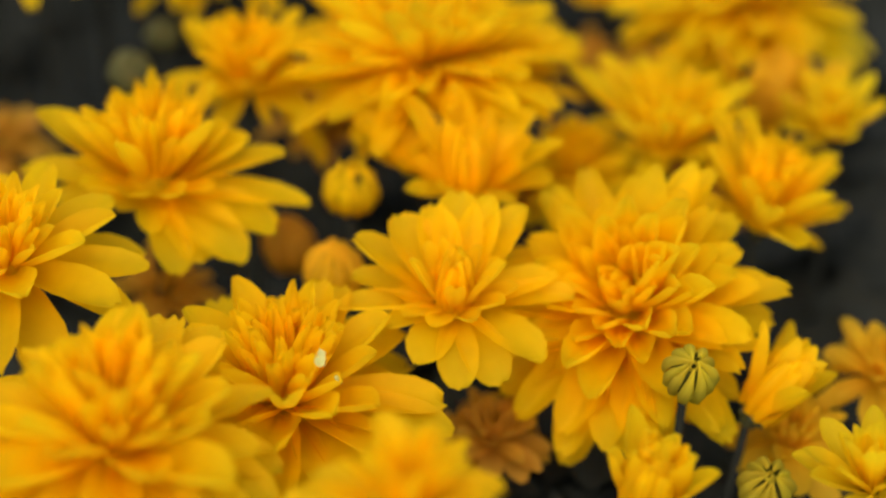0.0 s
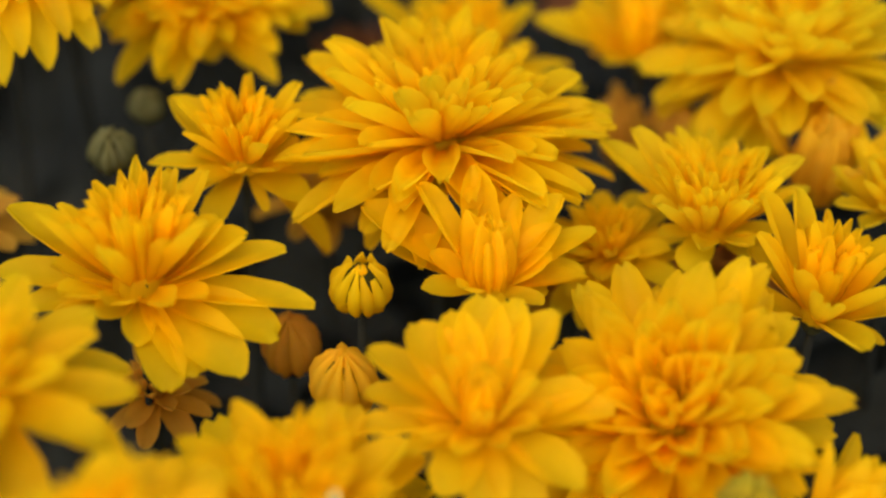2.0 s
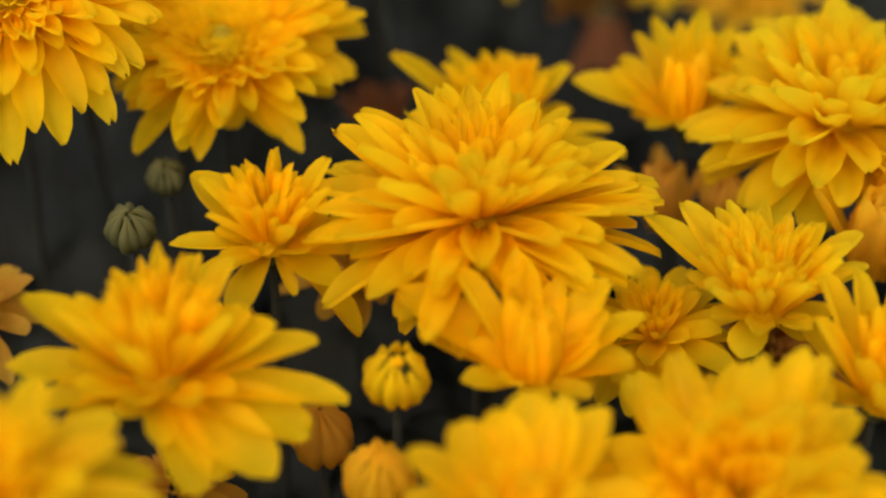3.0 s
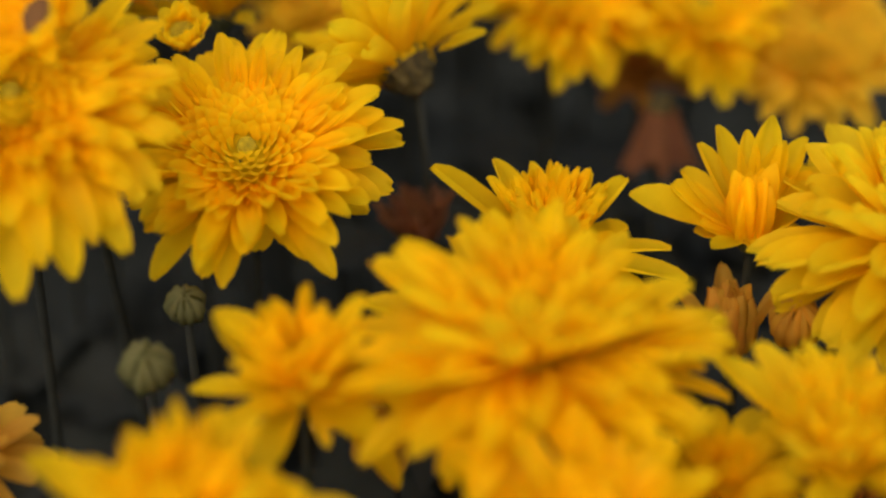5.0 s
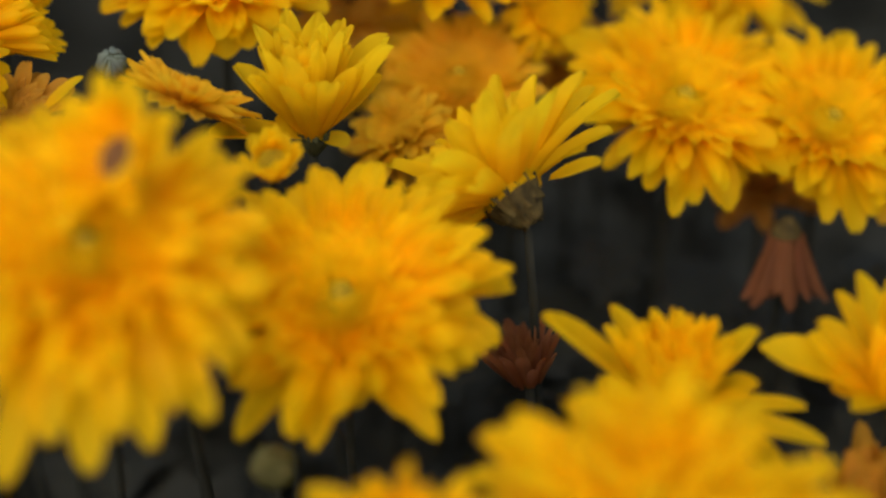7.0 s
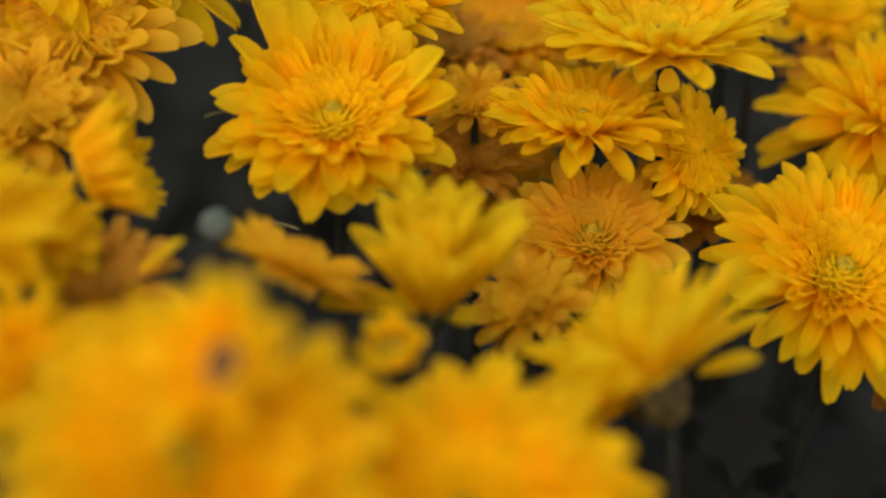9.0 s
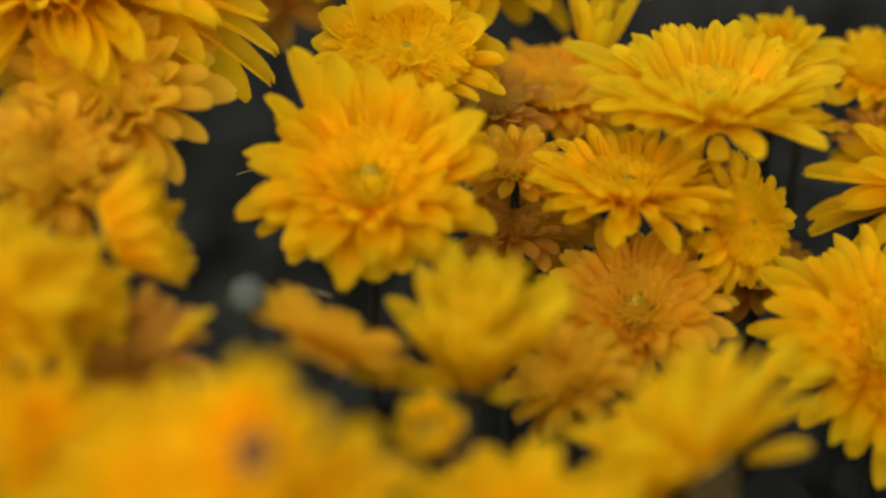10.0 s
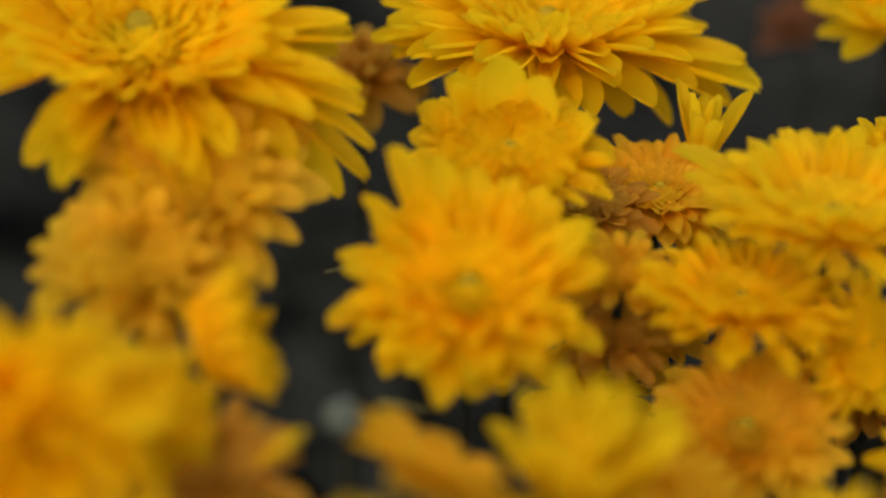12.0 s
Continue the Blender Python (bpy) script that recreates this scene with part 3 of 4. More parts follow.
# ---------------------------------------------------------------- ground
def build_ground():
    bm = bmesh.new()
    n = 60
    half = 0.9
    grid = {}
    for i in range(n + 1):
        for j in range(n + 1):
            px, py = -half + 2 * half * i / n, -0.7 + 2 * half * j / n
            edge = min(1.0, 6 * min(i, n - i, j, n - j) / n)
            h = noise.fractal(Vector((px * 9, py * 9, 0.3)), 1.0, 2.0, 4) * 0.012 * edge
            grid[i, j] = bm.verts.new((px, py, GROUND + h))
    for i in range(n):
        for j in range(n):
            bm.faces.new((grid[i, j], grid[i + 1, j], grid[i + 1, j + 1], grid[i, j + 1]))
    rim = [bm.verts.new((sx * 400, sy * 400, GROUND)) for sx, sy in ((-1, -1), (1, -1), (1, 1), (-1, 1))]
    sides = ([grid[i, 0] for i in range(n + 1)], [grid[n, j] for j in range(n + 1)], [grid[n - i, n] for i in range(n + 1)], [grid[0, n - j] for j in range(n + 1)])
    for k, side in enumerate(sides):
        bm.faces.new(side[::-1] + [rim[k], rim[(k + 1) % 4]])
    bmesh.ops.recalc_face_normals(bm, faces=bm.faces)
    me = bpy.data.meshes.new("ground")
    bm.to_mesh(me)
    bm.free()
    me.materials.append(SOIL)
    for p in me.polygons:
        p.use_smooth = True
    return tagged(new("ground", me), "dark damp peat soil of the flower bed", "ground", kind="structure")


build_ground()


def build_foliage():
    """The lobed leaves on the stalks, deep under the flower heads; the gaps' shade is put into their dark colour."""
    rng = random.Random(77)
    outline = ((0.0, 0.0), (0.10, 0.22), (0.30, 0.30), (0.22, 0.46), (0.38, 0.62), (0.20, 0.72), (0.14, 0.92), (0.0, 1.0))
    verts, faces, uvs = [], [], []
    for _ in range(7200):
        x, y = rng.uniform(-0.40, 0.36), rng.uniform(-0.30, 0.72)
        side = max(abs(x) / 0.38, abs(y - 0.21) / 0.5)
        # the outer ring stands higher, added to block light from the sides
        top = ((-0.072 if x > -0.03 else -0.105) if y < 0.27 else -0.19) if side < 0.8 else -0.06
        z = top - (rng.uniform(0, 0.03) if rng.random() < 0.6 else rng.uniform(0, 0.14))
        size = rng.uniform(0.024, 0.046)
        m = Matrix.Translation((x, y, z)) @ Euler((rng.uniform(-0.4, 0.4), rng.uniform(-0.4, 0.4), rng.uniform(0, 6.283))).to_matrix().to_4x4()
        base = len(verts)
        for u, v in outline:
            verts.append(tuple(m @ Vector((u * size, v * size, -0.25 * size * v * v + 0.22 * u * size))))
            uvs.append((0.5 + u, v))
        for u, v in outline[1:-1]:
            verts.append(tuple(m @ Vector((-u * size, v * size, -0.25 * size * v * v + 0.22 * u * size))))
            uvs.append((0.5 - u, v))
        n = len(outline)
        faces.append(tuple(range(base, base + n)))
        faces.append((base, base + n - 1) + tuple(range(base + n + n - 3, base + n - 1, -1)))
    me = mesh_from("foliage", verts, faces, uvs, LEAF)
    return tagged(new("foliage", me), "lobed chrysanthemum leaves under the flowers, darkened for shade in the gaps", "foliage", kind="stuff")


build_foliage()

# ---------------------------------------------------------------- flowers
chrysanthemum("egg", "golden", 0.0176, 0.0482, -0.0200, 0.0243, 2, 270, "golden yellow open double chrysanthemum with broad loose petals", seed=1, thin=1.15, keep=48, petals=((86, 35, 25.3, 10.5), (48, 30, 27.4, 9.9), (129, 32, 24.2, 11.0), (154, 24, 25.3, 8.5), (165, 10, 22.4, 7.6), (14, 12, 23.5, 9.2), (2, 5, 25.4, 7.3), (323, -10, 23.4, 11.4), (295, -16, 22.2, 9.7), (271, -14, 22.1, 8.5), (243, -5, 18.9, 9.0), (210, 4, 16.1, 7.2), (186, 5, 25.8, 6.3), (67, 34, 26.5, 8.6), (105, 36, 23.7, 8.6)))
chrysanthemum("dome", "golden", 0.0569, 0.0574, -0.0300, 0.0311, 24, 225, "golden yellow full chrysanthemum with dense layered petals", seed=2, thin=1.3, wide=1.1, bias=20, petals=((236, -45, 36.2, 11.1), (266, -38, 27.4, 8.2), (287, -36, 30.9, 7.7), (201, 8, 24.9, 5.2), (220, -14, 21.8, 7.4), (240, -20, 21.4, 6.9)))
chrysanthemum("ball", "golden", 0.0215, 0.0864, -0.0170, 0.0245, 8, 95, "golden yellow chrysanthemum with a tight ball of petals over broad ones", seed=207, rise=10, thin=1.2, bias=-6, keep=55, petals=((149, 10, 25.5, 9.5), (22, 18, 25.5, 8.5), (11, 0, 20.3, 8.5), (36, 36, 23.4, 7.5), (5, -14, 9.4, 8.5), (150, 20, 31.2, 11.1), (7, 4, 19.9, 7.2), (22, 34, 19.4, 7.2), (359, -5, 12.6, 6.7), (99, 50, 25.3, 7.7), (142, 46, 24.8, 6.4), (63, 44, 20.6, 6.1)))
chrysanthemum("loose", "golden", -0.0495, 0.0858, -0.0150, 0.0321, 9, 95, "golden yellow open double chrysanthemum with broad loose petals", seed=4, rise=-3, thin=1.45, wide=0.95, bias=-10, keep=34, petals=((158, 26, 31.3, 8), (157, 34, 24.7, 7), (172, 5, 30.3, 7.5), (188, -4, 22.5, 7), (4, 16, 31.1, 9.5), (351, 0, 36, 9.5), (338, -8, 31, 10.8), (318, -14, 29.5, 11.2), (302, -17, 24, 9.5), (288, -18, 25.3, 8.5), (273, -6, 15.7, 6.5), (234, 4, 12, 6.5), (15, 38, 23.1, 8), (5, 28, 24.4, 9), (146, 40, 18.5, 7), (205, -8, 20, 7)))
chrysanthemum("dome", "golden", 0.0139, 0.1234, -0.0080, 0.0316, 13, 90, "golden yellow full chrysanthemum with dense layered petals", seed=5, rise=3, thin=1.55, wide=0.88, bias=-8, petals=((154, 24, 36.5, 6.0), (157, 14, 30.8, 5.5), (147, 34, 33.9, 5.5), (4, 14, 34.2, 6.9), (12, 24, 32.0, 6.4), (356, 2, 31.9, 7.1), (334, -8, 29.9, 8.1), (210, -8, 28.7, 8.1), (225, -32, 27.6, 6.8), (52, 44, 27.0, 6.9)))
chrysanthemum("loose", "golden", -0.0289, 0.1206, -0.0100, 0.0237, 4, 110, "golden yellow open double chrysanthemum with broad loose petals", seed=6, thin=1.5, wide=0.82, bias=-12, keep=34, petals=((146, 30, 22.1, 8.1), (180, 5, 20.6, 5.1), (212, -6, 18.5, 5.5), (243, -16, 17.3, 6.7), (296, -24, 11.6, 2.9), (326, -8, 16.4, 9.4), (353, 2, 18.6, 6.3), (28, 38, 17.3, 7.3), (114, 46, 17.2, 6.1), (338, -45, 26.4, 6.8)))
chrysanthemum("brush", "lemon", 0.0705, 0.1078, -0.0200, 0.0259, 4, 60, "lemon yellow chrysanthemum with a flat-topped brush of petals", seed=7, thin=1.05, wide=1.05, keep=30, petals=((144, 24, 30.7, 5.4), (135, 36, 28.0, 5.2), (148, 10, 17.4, 6.4), (241, -14, 12.8, 7.7), (327, -10, 12.2, 7.6), (15, 16, 23.8, 6.2), (21, 30, 24.6, 5.2), (120, 42, 22.9, 4.9)))
chrysanthemum("goblet", "golden", 0.0903, 0.0859, -0.0270, 0.0224, 12, 20, "golden yellow goblet-shaped chrysanthemum with a tall bundle of petals", seed=8, petals=((334, -6, 15.1, 4.6), (129, 52, 28.1, 5.9), (35, 30, 22.1, 7.3), (107, 58, 26.8, 5.2), (2, 8, 14.0, 7.2)))
chrysanthemum("dome", "lemon", 0.0953, 0.1595, -0.0120, 0.0309, 6, 90, "lemon yellow full chrysanthemum with dense layered petals", seed=9, bias=-8, thin=1.1, wide=1.05, petals=((187, 3, 33.4, 6.9), (199, -4, 34.5, 6.8), (168, 30, 28.8, 7.4), (154, 40, 29.2, 6.5), (223, -14, 31.2, 8.8), (248, -18, 21.2, 10.3), (253, -34, 24.6, 7.4), (134, 48, 26.8, 6.5), (280, -20, 24.2, 8.6)))
chrysanthemum("ball", "golden", 0.0629, 0.1716, -0.0170, 0.0228, 12, 90, "golden yellow chrysanthemum with a tight ball of petals over broad ones", seed=131, bias=-12, keep=55, petals=((165, 16, 26.5, 9.0), (150, 36, 20.3, 5.3), (112, 48, 23.9, 5.1), (70, 54, 25.3, 6.0), (44, 44, 23.5, 5.8), (173, 4, 11.7, 6.5), (8, 4, 10.9, 6.3), (130, 44, 22, 4.6), (90, 52, 22, 4.6), (55, 50, 21, 5), (158, 28, 20, 6), (25, 36, 19, 5.5)))
chrysanthemum("brush", "golden", 0.0220, 0.1735, -0.0215, 0.0285, 3, 90, "golden yellow chrysanthemum with a flat-topped brush of petals", seed=11, rise=4, thin=1.4, wide=0.78, keep=48, tall=0.82, petals=((161, 33, 31, 5), (132, 42, 23, 4.8), (108, 52, 19.5, 4.8), (78, 55, 18.5, 4.8), (45, 50, 19, 4.8), (22, 40, 22.5, 5), (333, 7, 30, 5.7), (350, 10, 25, 5.5), (318, 0, 24, 6)))
chrysanthemum("bowl", "golden", -0.0401, 0.1820, -0.0010, 0.0306, 20, 270, "golden yellow chrysanthemum with many layers of petals round a small eye", seed=12, thin=1.2, wide=0.95, bias=-6, rise=5, petals=((3, 12, 32.6, 7.5), (337, -5, 29.1, 7.4), (6, 28, 30.8, 6.9), (298, -30, 21, 6.3), (277, -32, 20, 6.7), (243, -20, 21, 5.6), (228, -12, 24, 6.7)))
chrysanthemum("bowl", "golden", -0.0832, 0.1680, 0.0236, 0.0312, 24, 280, "golden yellow chrysanthemum with many layers of petals round a small eye", seed=13, bias=-14, thin=1.2, wide=0.95, rise=0, petals=((252, -27, 43, 7), (241, -20, 37, 6), (263, -24, 37, 6.5), (274, -30, 39, 7), (283, -24, 36, 6.5), (292, -30, 38, 7), (301, -22, 35, 6), (311, -26, 37, 6.5), (322, -16, 33, 6), (331, -18, 34, 6), (342, -6, 32, 5), (352, -8, 33, 5.5), (5, 6, 33, 6), (18, 20, 33, 6), (30, 30, 31, 6)))
hanging = chrysanthemum("full", "lemon", -0.0069, 0.2181, -0.0040, 0.0271, 60, 132, "lemon yellow full chrysanthemum with dense layered petals", seed=14, rise=22, thin=0.75, calyx=1.95)
stray_petal(hanging, "lemon", (0.0005, 0.2200, -0.0010), (0.0103, 0.2163, 0.0060), 0.0065)
chrysanthemum("bowl", "golden", 0.0331, 0.2708, -0.0180, 0.0278, 20, 300, "golden yellow saucer-shaped chrysanthemum with a small green eye", seed=15, rise=4, thin=1.25, wide=0.85, petals=((289, -25, 28.7, 7.9), (274, -25, 22.5, 7.0), (312, -6, 31.6, 8.8), (312, 5, 27.2, 8.2), (229, -10, 15.4, 5.7), (159, 22, 30.8, 6.5), (262, -30, 20.1, 5.1)))
chrysanthemum("bowl", "golden", 0.0662, 0.2676, -0.0220, 0.0246, 22, 300, "golden yellow saucer-shaped chrysanthemum with a small green eye", seed=16, rise=4, thin=1.2, wide=0.9, petals=((279, -28, 26.5, 6.7), (290, -24, 25.2, 6.7), (265, -32, 22.4, 6.4), (307, -4, 20.1, 8.0), (248, -30, 19.2, 6.5)))
chrysanthemum("disc", "dull", 0.0943, 0.2629, -0.0300, 0.0251, 15, 270, "dull golden chrysanthemum with a tight centre of curled florets", seed=17)
chrysanthemum("bell", "rust", 0.0547, 0.2456, -0.0360, 0.0148, 168, 270, "withered rust-brown chrysanthemum hanging head down", seed=18, rise=34, calyx=1.9, thin=2.0, wide=0.85)
chrysanthemum("bowl", "golden", -0.0700, 0.2815, 0.0106, 0.0246, 16, 270, "golden yellow saucer-shaped chrysanthemum with a small green eye", seed=19, wide=1.2, rise=10, petals=((140, 44, 29.5, 7.5), (122, 50, 25.4, 7.5), (93, 50, 23.3, 8), (64, 46, 22.8, 8), (40, 34, 23.7, 8), (25, 24, 26.0, 7.5), (202, -4, 27.5, 6.5), (161, 34, 26.4, 5.5), (176, 16, 21.7, 4.2), (197, 5, 20.8, 7.2), (203, -4, 26.9, 7.2), (231, -18, 23.2, 7.1), (278, -22, 22.1, 9.5), (255, -20, 21.6, 6.8), (354, 20, 26.4, 8.5), (334, -3, 27.5, 9.6), (2, 36, 26.3, 8.5), (310, -14, 22.3, 8.2), (253, -44, 20.5, 5.2)))
chrysanthemum("bowl", "lemon", -0.0035, 0.3021, 0.0160, 0.0262, 8, 90, "lemon yellow saucer-shaped chrysanthemum with a small green eye", seed=20, rise=22, thin=1.15, wide=0.92, petals=((157, 12, 32.5, 5.2), (163, 8, 29.9, 4.8), (174, 6, 25.2, 5), (23, 10, 23.7, 5.2), (16, 6, 20.1, 4.8), (276, -22, 11.3, 4.2), (195, 2, 18.7, 5.0), (349, 2, 14.6, 5.0)))
chrysanthemum("disc", "golden", -0.0651, 0.3137, 0.0180, 0.0213, 14, 270, "golden yellow chrysanthemum with a tight centre of curled florets", seed=21, keep=3, petals=((167, 6, 20.7, 9.4), (163, 22, 21.1, 9.5), (150, 42, 20, 9.5), (165, 50, 19.1, 10), (110, 56, 19.9, 10.5), (59, 50, 17.8, 10.5), (7, 28, 18.1, 11), (24, 22, 18.2, 12.5), (10, 2, 20.9, 11.1), (351, -6, 19.2, 8.8), (197, -10, 14.9, 8.8)))
chrysanthemum("bowl", "golden", -0.0196, 0.2919, 0.0028, 0.0209, 9, 90, "golden yellow chrysanthemum opened flat with a small green eye", seed=22, rise=10, thin=1.1)
chrysanthemum("disc", "golden", 0.0033, 0.2899, -0.0020, 0.0140, 54, 318, "golden chrysanthemum with a tight centre of curled florets", seed=23, thin=0.7)
chrysanthemum("bowl", "dull", -0.0171, 0.2779, -0.0155, 0.0205, 12, 270, "dull golden chrysanthemum opened flat with a small green eye", seed=24, wide=1.25)
chrysanthemum("wild", "lemon", -0.0478, 0.2347, 0.0000, 0.0245, 4, 90, "lemon yellow chrysanthemum with a few raised broad petals", seed=25, rise=42, thin=1.9, wide=0.64, petals=((181, 4, 20.8, 7.4), (145, 28, 22.4, 6.0), (133, 44, 21.9, 6.2), (114, 58, 22.0, 7.1), (79, 66, 25.9, 7.8), (44, 64, 20.1, 5.9), (28, 46, 25.3, 7.3), (21, 36, 19.2, 6.1), (349, -6, 7.9, 5.9), (178, 30, 8.6, 8.3)))
chrysanthemum("small", "dull", -0.0299, 0.2514, -0.0120, 0.0136, 20, 200, "dull golden small chrysanthemum with a packed floret centre", seed=26)
chrysanthemum("hollow", "golden", -0.0762, 0.1740, 0.0387, 0.0144, 42, 222, "open golden chrysanthemum with a dark hollow middle", seed=27)
chrysanthemum("bowl", "dull", -0.0737, 0.2325, 0.0095, 0.0165, 42, 52, "dull golden chrysanthemum tilted away on a bent stalk", seed=28, rise=14, wide=1.1)
chrysanthemum("bowl", "golden", -0.1379, 0.3204, 0.0350, 0.0405, 14, 290, "golden yellow chrysanthemum with many layers of petals round a small eye", seed=29, thin=1.3, wide=0.85, rise=9, petals=((349, -8, 46.7, 6), (348, -15, 48.4, 6), (346, -22, 49.9, 6.5), (342, -29, 48.6, 7), (348, 0, 45.3, 6)))
chrysanthemum("small", "dull", -0.1226, 0.2927, 0.0220, 0.0244, 20, 290, "dull golden small chrysanthemum with a packed floret centre", seed=30, thin=1.3)
chrysanthemum("small", "dull", -0.1294, 0.2710, 0.0180, 0.0193, 20, 290, "dull golden small chrysanthemum with a packed floret centre", seed=31, thin=1.3)
chrysanthemum("cupped", "golden", -0.1140, 0.2510, 0.0190, 0.0180, 72, 12, "golden chrysanthemum turned on its side, showing the backs of its petals", seed=32, tall=0.85, thin=1.4, wide=0.8)
chrysanthemum("full", "golden", -0.1365, 0.2180, 0.0260, 0.0228, 14, 270, "golden yellow full chrysanthemum with dense layered petals", seed=33)
faded = chrysanthemum("small", "ochre", -0.1075, 0.2311, 0.0080, 0.0147, 14, 270, "dull ochre small chrysanthemum with a packed floret centre", seed=34)
stray_petal(faded, "lemon", (-0.1014, 0.2292, 0.0112), (-0.0934, 0.2335, 0.0169), 0.0036)
chrysanthemum("bowl", "dull", -0.0348, 0.3363, -0.0040, 0.0194, 2, 90, "dull golden chrysanthemum opened flat with a small green eye", seed=35, wide=1.2)
chrysanthemum("wild", "lemon", -0.0267, 0.3447, -0.0020, 0.0180, 8, 70, "lemon yellow chrysanthemum with a few raised broad petals", seed=36, thin=0.45, rise=50, wide=0.7)
chrysanthemum("bowl", "golden", -0.0606, 0.3743, 0.0098, 0.0375, 6, 90, "golden yellow chrysanthemum with many layers of petals round a small eye", seed=37, thin=1.2, wide=0.95, rise=10, petals=((349, -4, 46.2, 10), (349, 3, 44.4, 8.7), (348, -12, 42.2, 8.7), (345, -28, 33.0, 7.5), (322, -20, 25.1, 7.3), (196, 5, 38.2, 6.1), (199, 0, 35.4, 5.5), (199, -10, 30.6, 5.6), (2, 20, 33.3, 7.4)))
chrysanthemum("cup", "golden", 0.0175, 0.4070, -0.0020, 0.0197, 10, 180, "golden yellow half-open chrysanthemum with upright inner petals", seed=38)
chrysanthemum("full", "golden", 0.0458, 0.3167, -0.0120, 0.0237, 6, 270, "golden yellow full chrysanthemum with dense layered petals", seed=39)
chrysanthemum("small", "lemon", 0.0184, 0.3320, -0.0060, 0.0093, 20, 90, "lemon yellow small chrysanthemum with a packed floret centre", seed=40)
chrysanthemum("loose", "lemon", 0.0134, 0.3422, 0.0020, 0.0163, 6, 270, "lemon yellow open double chrysanthemum with broad loose petals", seed=41)
chrysanthemum("disc", "golden", 0.0370, 0.3455, 0.0000, 0.0138, 6, 270, "golden yellow chrysanthemum with a tight centre of curled florets", seed=42)
chrysanthemum("brush", "ochre", 0.0363, 0.3333, -0.0100, 0.0119, 20, 120, "dull ochre chrysanthemum with a flat-topped brush of petals", seed=43)
chrysanthemum("loose", "golden", -0.0760, 0.0470, -0.0080, 0.0260, 6, 270, "golden yellow open double chrysanthemum with broad loose petals", seed=44)
chrysanthemum("loose", "ochre", -0.0940, 0.1307, -0.0350, 0.0150, 4, 270, "ochre open double chrysanthemum with broad loose petals, partly shade in its tint", seed=45, thin=0.75)
chrysanthemum("loose", "golden", -0.0491, -0.0052, -0.0120, 0.0324, 6, 90, "golden yellow open double chrysanthemum with broad loose petals", seed=46, bias=-12, thin=1.7, wide=1.05)
chrysanthemum("loose", "golden", -0.0179, 0.0279, -0.0300, 0.0322, 6, 100, "golden yellow open double chrysanthemum with broad loose petals", seed=47, bias=-10, thin=1.7, wide=1.0)
chrysanthemum("loose", "golden", 0.0066, -0.0303, -0.0040, 0.0204, 2, 90, "golden yellow open double chrysanthemum with broad loose petals", seed=48)
chrysanthemum("wild", "lemon", 0.1004, 0.0004, -0.0300, 0.0170, 15, 160, "lemon yellow chrysanthemum with a few raised broad petals", seed=49)
chrysanthemum("loose", "dull", 0.0934, 0.0409, -0.0550, 0.0164, 6, 270, "dull golden open double chrysanthemum with broad loose petals", seed=50, thin=0.75)
chrysanthemum("loose", "dull", 0.1146, 0.0521, -0.0450, 0.0159, 6, 270, "dull golden open double chrysanthemum with broad loose petals", seed=51, thin=0.85)
chrysanthemum("wild", "lemon", 0.1121, 0.1154, -0.0220, 0.0165, 10, 200, "lemon yellow chrysanthemum with a few raised broad petals", seed=52)
chrysanthemum("loose", "lemon", 0.0499, 0.1118, -0.0300, 0.0171, 12, 190, "lemon yellow open double chrysanthemum with broad loose petals", seed=53, thin=1.3)
chrysanthemum("loose", "tan", 0.0788, 0.1247, -0.0480, 0.0149, 8, 270, "tan-brown open double chrysanthemum with broad loose petals, shade in its tint", seed=54)
chrysanthemum("loose", "ochre", 0.0265, 0.0436, -0.0550, 0.0145, 6, 270, "ochre open double chrysanthemum with broad loose petals, partly shade in its tint", seed=55)
chrysanthemum("bell", "rust", -0.0039, 0.2083, -0.0450, 0.0120, 14, 150, "withered rust-brown chrysanthemum with upright narrow petals", seed=56, thin=1.5, wide=0.8)
chrysanthemum("small", "dull", -0.0422, 0.3009, 0.0020, 0.0117, 10, 270, "dull golden small chrysanthemum with a packed floret centre", seed=57)
chrysanthemum("loose", "ochre", -0.1024, 0.3808, -0.0080, 0.0160, 8, 270, "ochre open double chrysanthemum with broad loose petals, partly shade in its tint", seed=58)
chrysanthemum("button", "lemon", -0.0540, 0.2099, 0.0100, 0.0075, 14, 270, "small opening chrysanthemum with a broad green eye", seed=59)
# low filler heads: their dull and ochre tints carry the shade down there
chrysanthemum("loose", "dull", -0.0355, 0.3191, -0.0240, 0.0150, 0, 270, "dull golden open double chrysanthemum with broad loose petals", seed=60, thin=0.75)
chrysanthemum("loose", "ochre", -0.0040, 0.3044, -0.0280, 0.0134, 0, 270, "ochre open double chrysanthemum with broad loose petals, partly shade in its tint", seed=61, thin=0.75)
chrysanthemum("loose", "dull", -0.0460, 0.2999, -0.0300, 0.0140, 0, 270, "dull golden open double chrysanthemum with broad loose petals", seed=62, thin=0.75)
chrysanthemum("loose", "ochre", -0.0184, 0.3461, -0.0200, 0.0134, 0, 270, "ochre open double chrysanthemum with broad loose petals, partly shade in its tint", seed=63, thin=0.75)
chrysanthemum("loose", "ochre", -0.0321, 0.2547, -0.0200, 0.0111, 0, 270, "ochre open double chrysanthemum with broad loose petals, partly shade in its tint", seed=64, thin=0.75)
chrysanthemum("loose", "ochre", -0.0117, 0.1425, -0.0350, 0.0159, 4, 270, "ochre open double chrysanthemum with broad loose petals, partly shade in its tint", seed=65, thin=0.75)
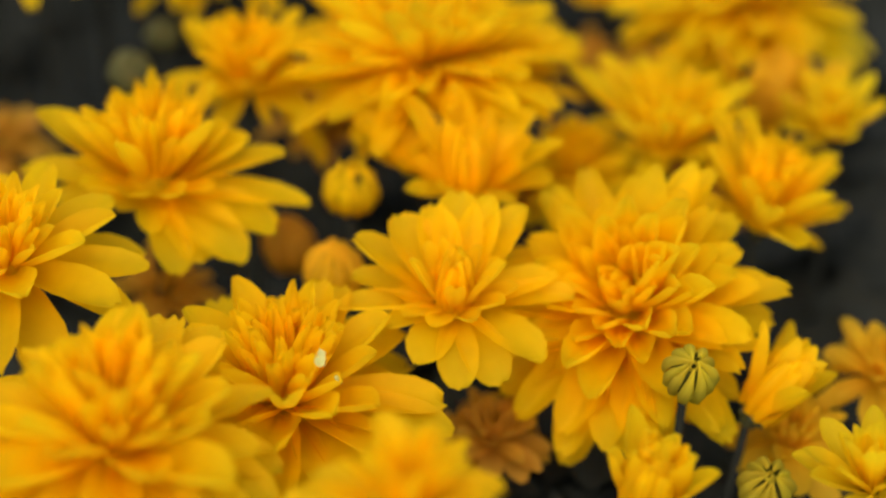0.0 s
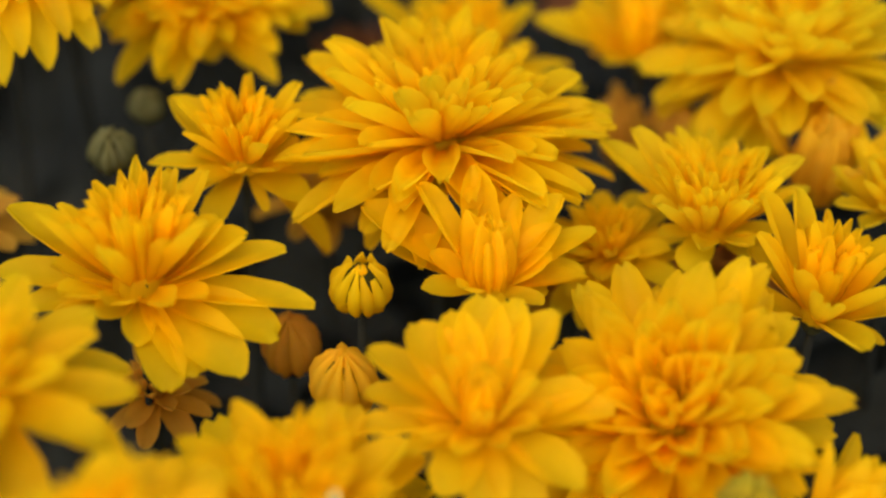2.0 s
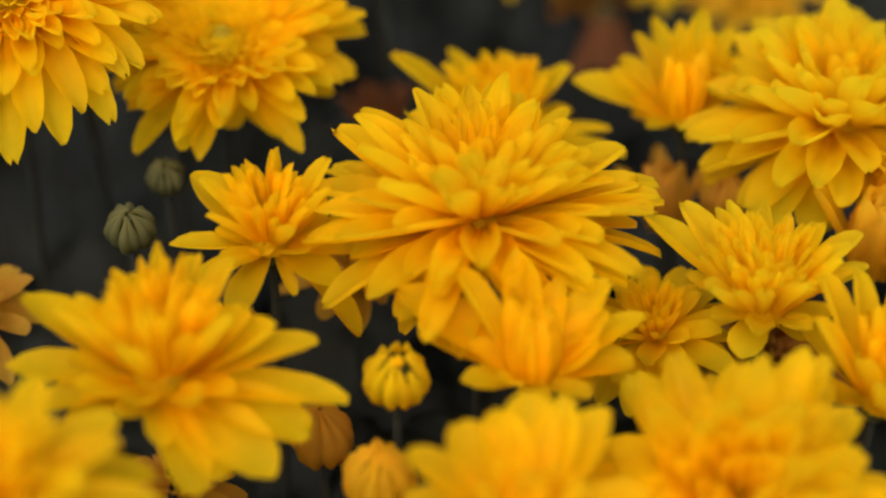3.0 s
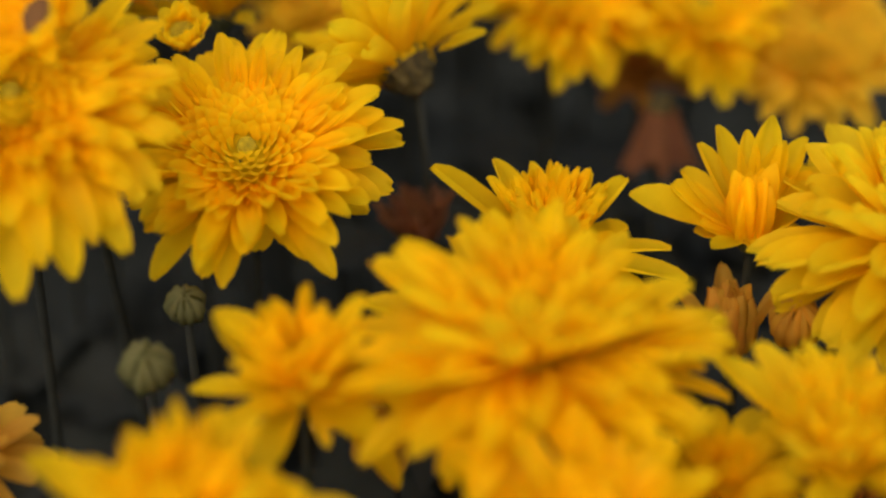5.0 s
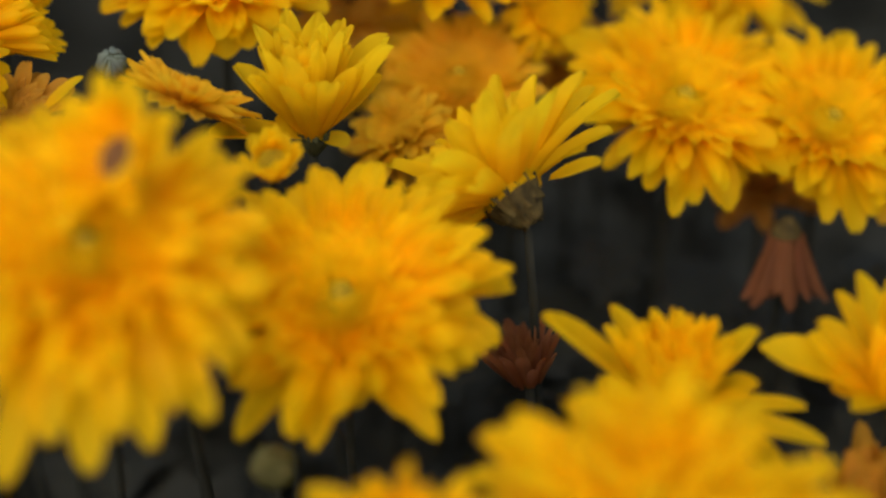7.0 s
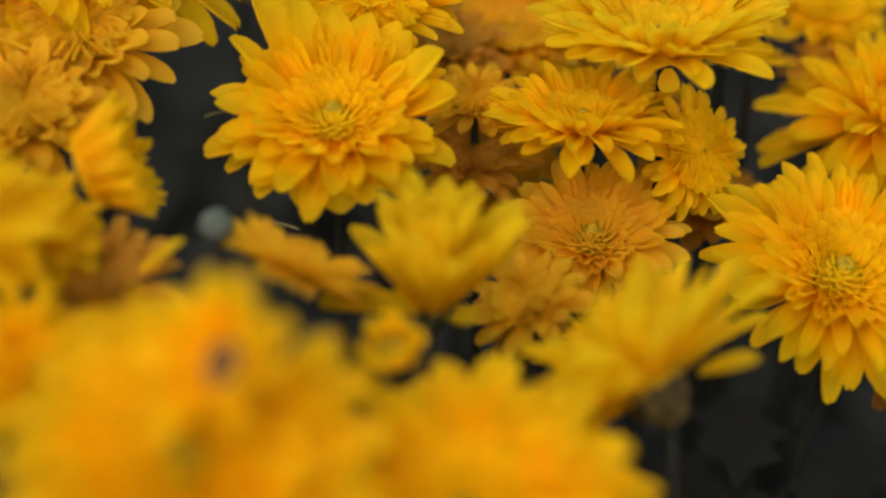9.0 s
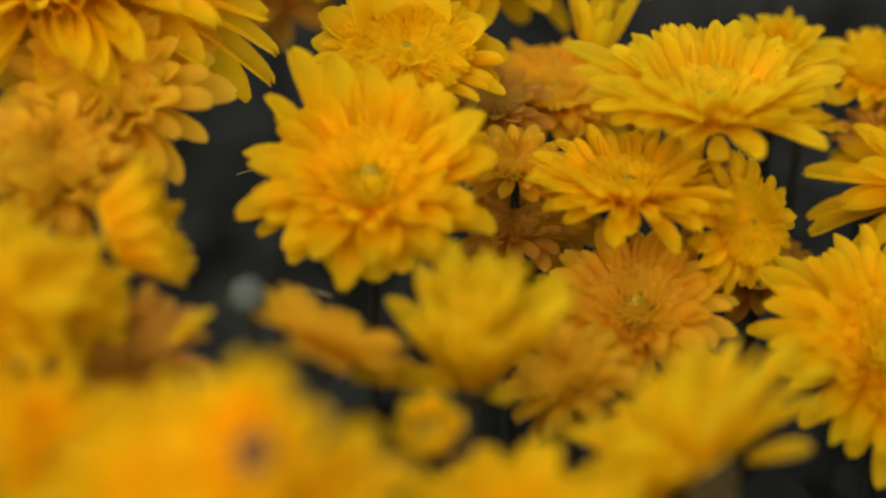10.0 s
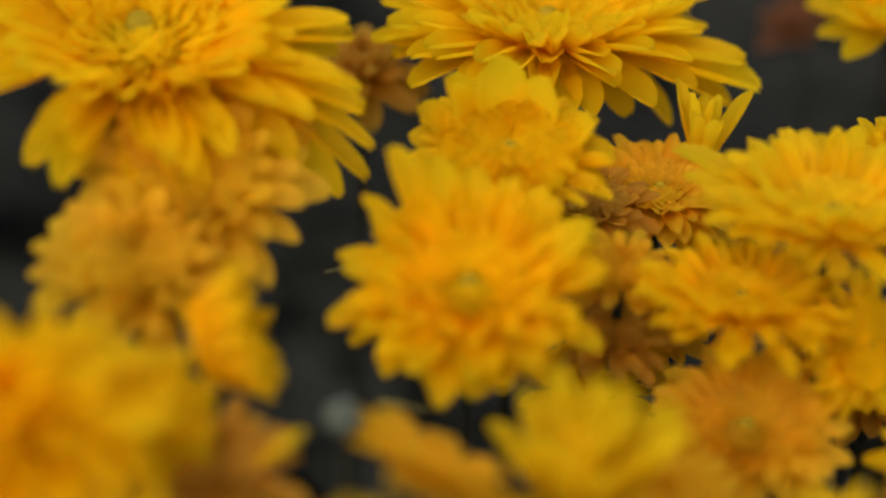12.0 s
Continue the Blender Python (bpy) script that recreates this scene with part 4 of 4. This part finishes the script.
chrysanthemum("loose", "ochre", 0.0431, 0.1214, -0.0450, 0.0151, 4, 270, "ochre open double chrysanthemum with broad loose petals, partly shade in its tint", seed=66, thin=0.75)
chrysanthemum("loose", "ochre", 0.0565, 0.1298, -0.0550, 0.0135, 4, 270, "ochre open double chrysanthemum with broad loose petals, partly shade in its tint", seed=67, thin=0.75)
chrysanthemum("small", "ochre", -0.1277, 0.2743, 0.0120, 0.0138, 16, 290, "dull ochre small chrysanthemum with a packed floret centre", seed=68)
chrysanthemum("loose", "golden", -0.1200, 0.2357, 0.0160, 0.0132, 10, 270, "golden yellow open double chrysanthemum with broad loose petals", seed=69)
chrysanthemum("loose", "dull", -0.0433, 0.3090, -0.0200, 0.0141, 0, 270, "dull golden open double chrysanthemum with broad loose petals", seed=70)
chrysanthemum("small", "ochre", 0.0105, 0.3088, -0.0300, 0.0154, 0, 270, "dull ochre small chrysanthemum with a packed floret centre", seed=71)
chrysanthemum("small", "ochre", -0.0048, 0.3238, -0.0140, 0.0118, 8, 270, "dull ochre small chrysanthemum with a packed floret centre", seed=72)
chrysanthemum("small", "ochre", -0.0478, 0.3250, -0.0000, 0.0135, 8, 270, "dull ochre small chrysanthemum with a packed floret centre", seed=73)
chrysanthemum("full", "golden", -0.1150, 0.1969, 0.0160, 0.0158, 10, 270, "golden yellow full chrysanthemum with dense layered petals", seed=74)
chrysanthemum("small", "ochre", -0.0426, 0.2986, -0.0120, 0.0133, 6, 270, "dull ochre small chrysanthemum with a packed floret centre", seed=75)
chrysanthemum("wild", "rust", 0.0054, 0.4733, -0.0450, 0.0122, 30, 200, "withered rust-brown chrysanthemum with a few raised broad petals", seed=76)
chrysanthemum("loose", "ochre", -0.0486, 0.0868, -0.0450, 0.0130, 6, 270, "ochre open double chrysanthemum with broad loose petals, partly shade in its tint", seed=90, thin=0.75)
chrysanthemum("loose", "tan", 0.0535, 0.2733, -0.0450, 0.0130, 8, 270, "tan-brown open double chrysanthemum with broad loose petals, shade in its tint", seed=91, thin=0.8)
flower_bud("lemon", -0.0046, 0.0890, -0.0180, 0.0057, 12, 270, "closed round yellow bud with green sides", seed=77)
flower_bud("green", 0.0656, 0.0253, -0.0200, 0.0053, 30, 275, "tight green bud with a yellow tip on its stalk", seed=78)
flower_bud("grey", -0.0588, 0.1346, -0.0150, 0.0047, 20, 270, "small grey-green unopened bud", seed=79)
flower_bud("grey", -0.0528, 0.1559, -0.0180, 0.0037, 20, 270, "small grey-green unopened bud", seed=80)
flower_bud("dull", -0.0085, 0.0732, -0.0300, 0.0066, 5, 270, "closed dull golden bud with ribbed petals", seed=81)
flower_bud("ochre", -0.0197, 0.0946, -0.0380, 0.0060, 5, 270, "closed bud with the shade of a flower in its brown tint", seed=82)
flower_bud("ochre", 0.0697, 0.1523, -0.0240, 0.0049, 10, 250, "closed ochre bud with ribbed petals", seed=83)
flower_bud("pale", -0.0874, 0.2360, 0.0180, 0.0029, 30, 270, "small pale green-white bud", seed=84)
flower_bud("golden", 0.0547, -0.0025, -0.0250, 0.0095, 10, 300, "half-open yellow bud in pale green bracts", seed=85, opened=0.7)
flower_bud("golden", 0.0866, 0.0363, -0.0350, 0.0088, 38, 15, "half-open golden bud leaning on its stalk", seed=86, opened=0.6)
flower_bud("green", 0.0830, 0.0176, -0.0450, 0.0055, 26, 270, "closed yellow-green bud among flowers", seed=87)
flower_bud("dull", 0.0998, 0.1322, -0.0220, 0.0104, 8, 270, "half-open golden bud on a stalk", seed=88, opened=0.6)
flower_bud("ochre", 0.0589, 0.1633, -0.0350, 0.0076, 8, 100, "half-open dull ochre bud on a stalk", seed=89, opened=0.6)
white_flake(-0.0104, 0.0194, -0.0098, 0.0023, (58, 12, 8), 3)
white_flake(-0.0069, 0.0178, -0.0144, 0.0013, (48, -20, 60), 5)


def silk_thread(start, end, sag):
    """A stray pale thread, thinner than a hair, that hangs between two petals."""
    a, b = Vector(start), Vector(end)
    pts = [a.lerp(b, i / 8) - Vector((0, 0, sag * 4 * (i / 8) * (1 - i / 8))) for i in range(9)]
    v, f, uv = tube([p - a for p in pts], [0.00011] * 9, 5)
    ob = new("silk_thread", mesh_from("silk_thread", v, f, uv, FLAKE))
    ob.location = a
    return tagged(ob, "fine pale spider thread hanging beside a flower", "thread")


silk_thread((-0.0999, 0.3019, -0.0032), (-0.0915, 0.3024, -0.0012), -0.0004)
silk_thread((-0.0851, 0.2650, -0.0029), (-0.0760, 0.2636, -0.0036), -0.0006)
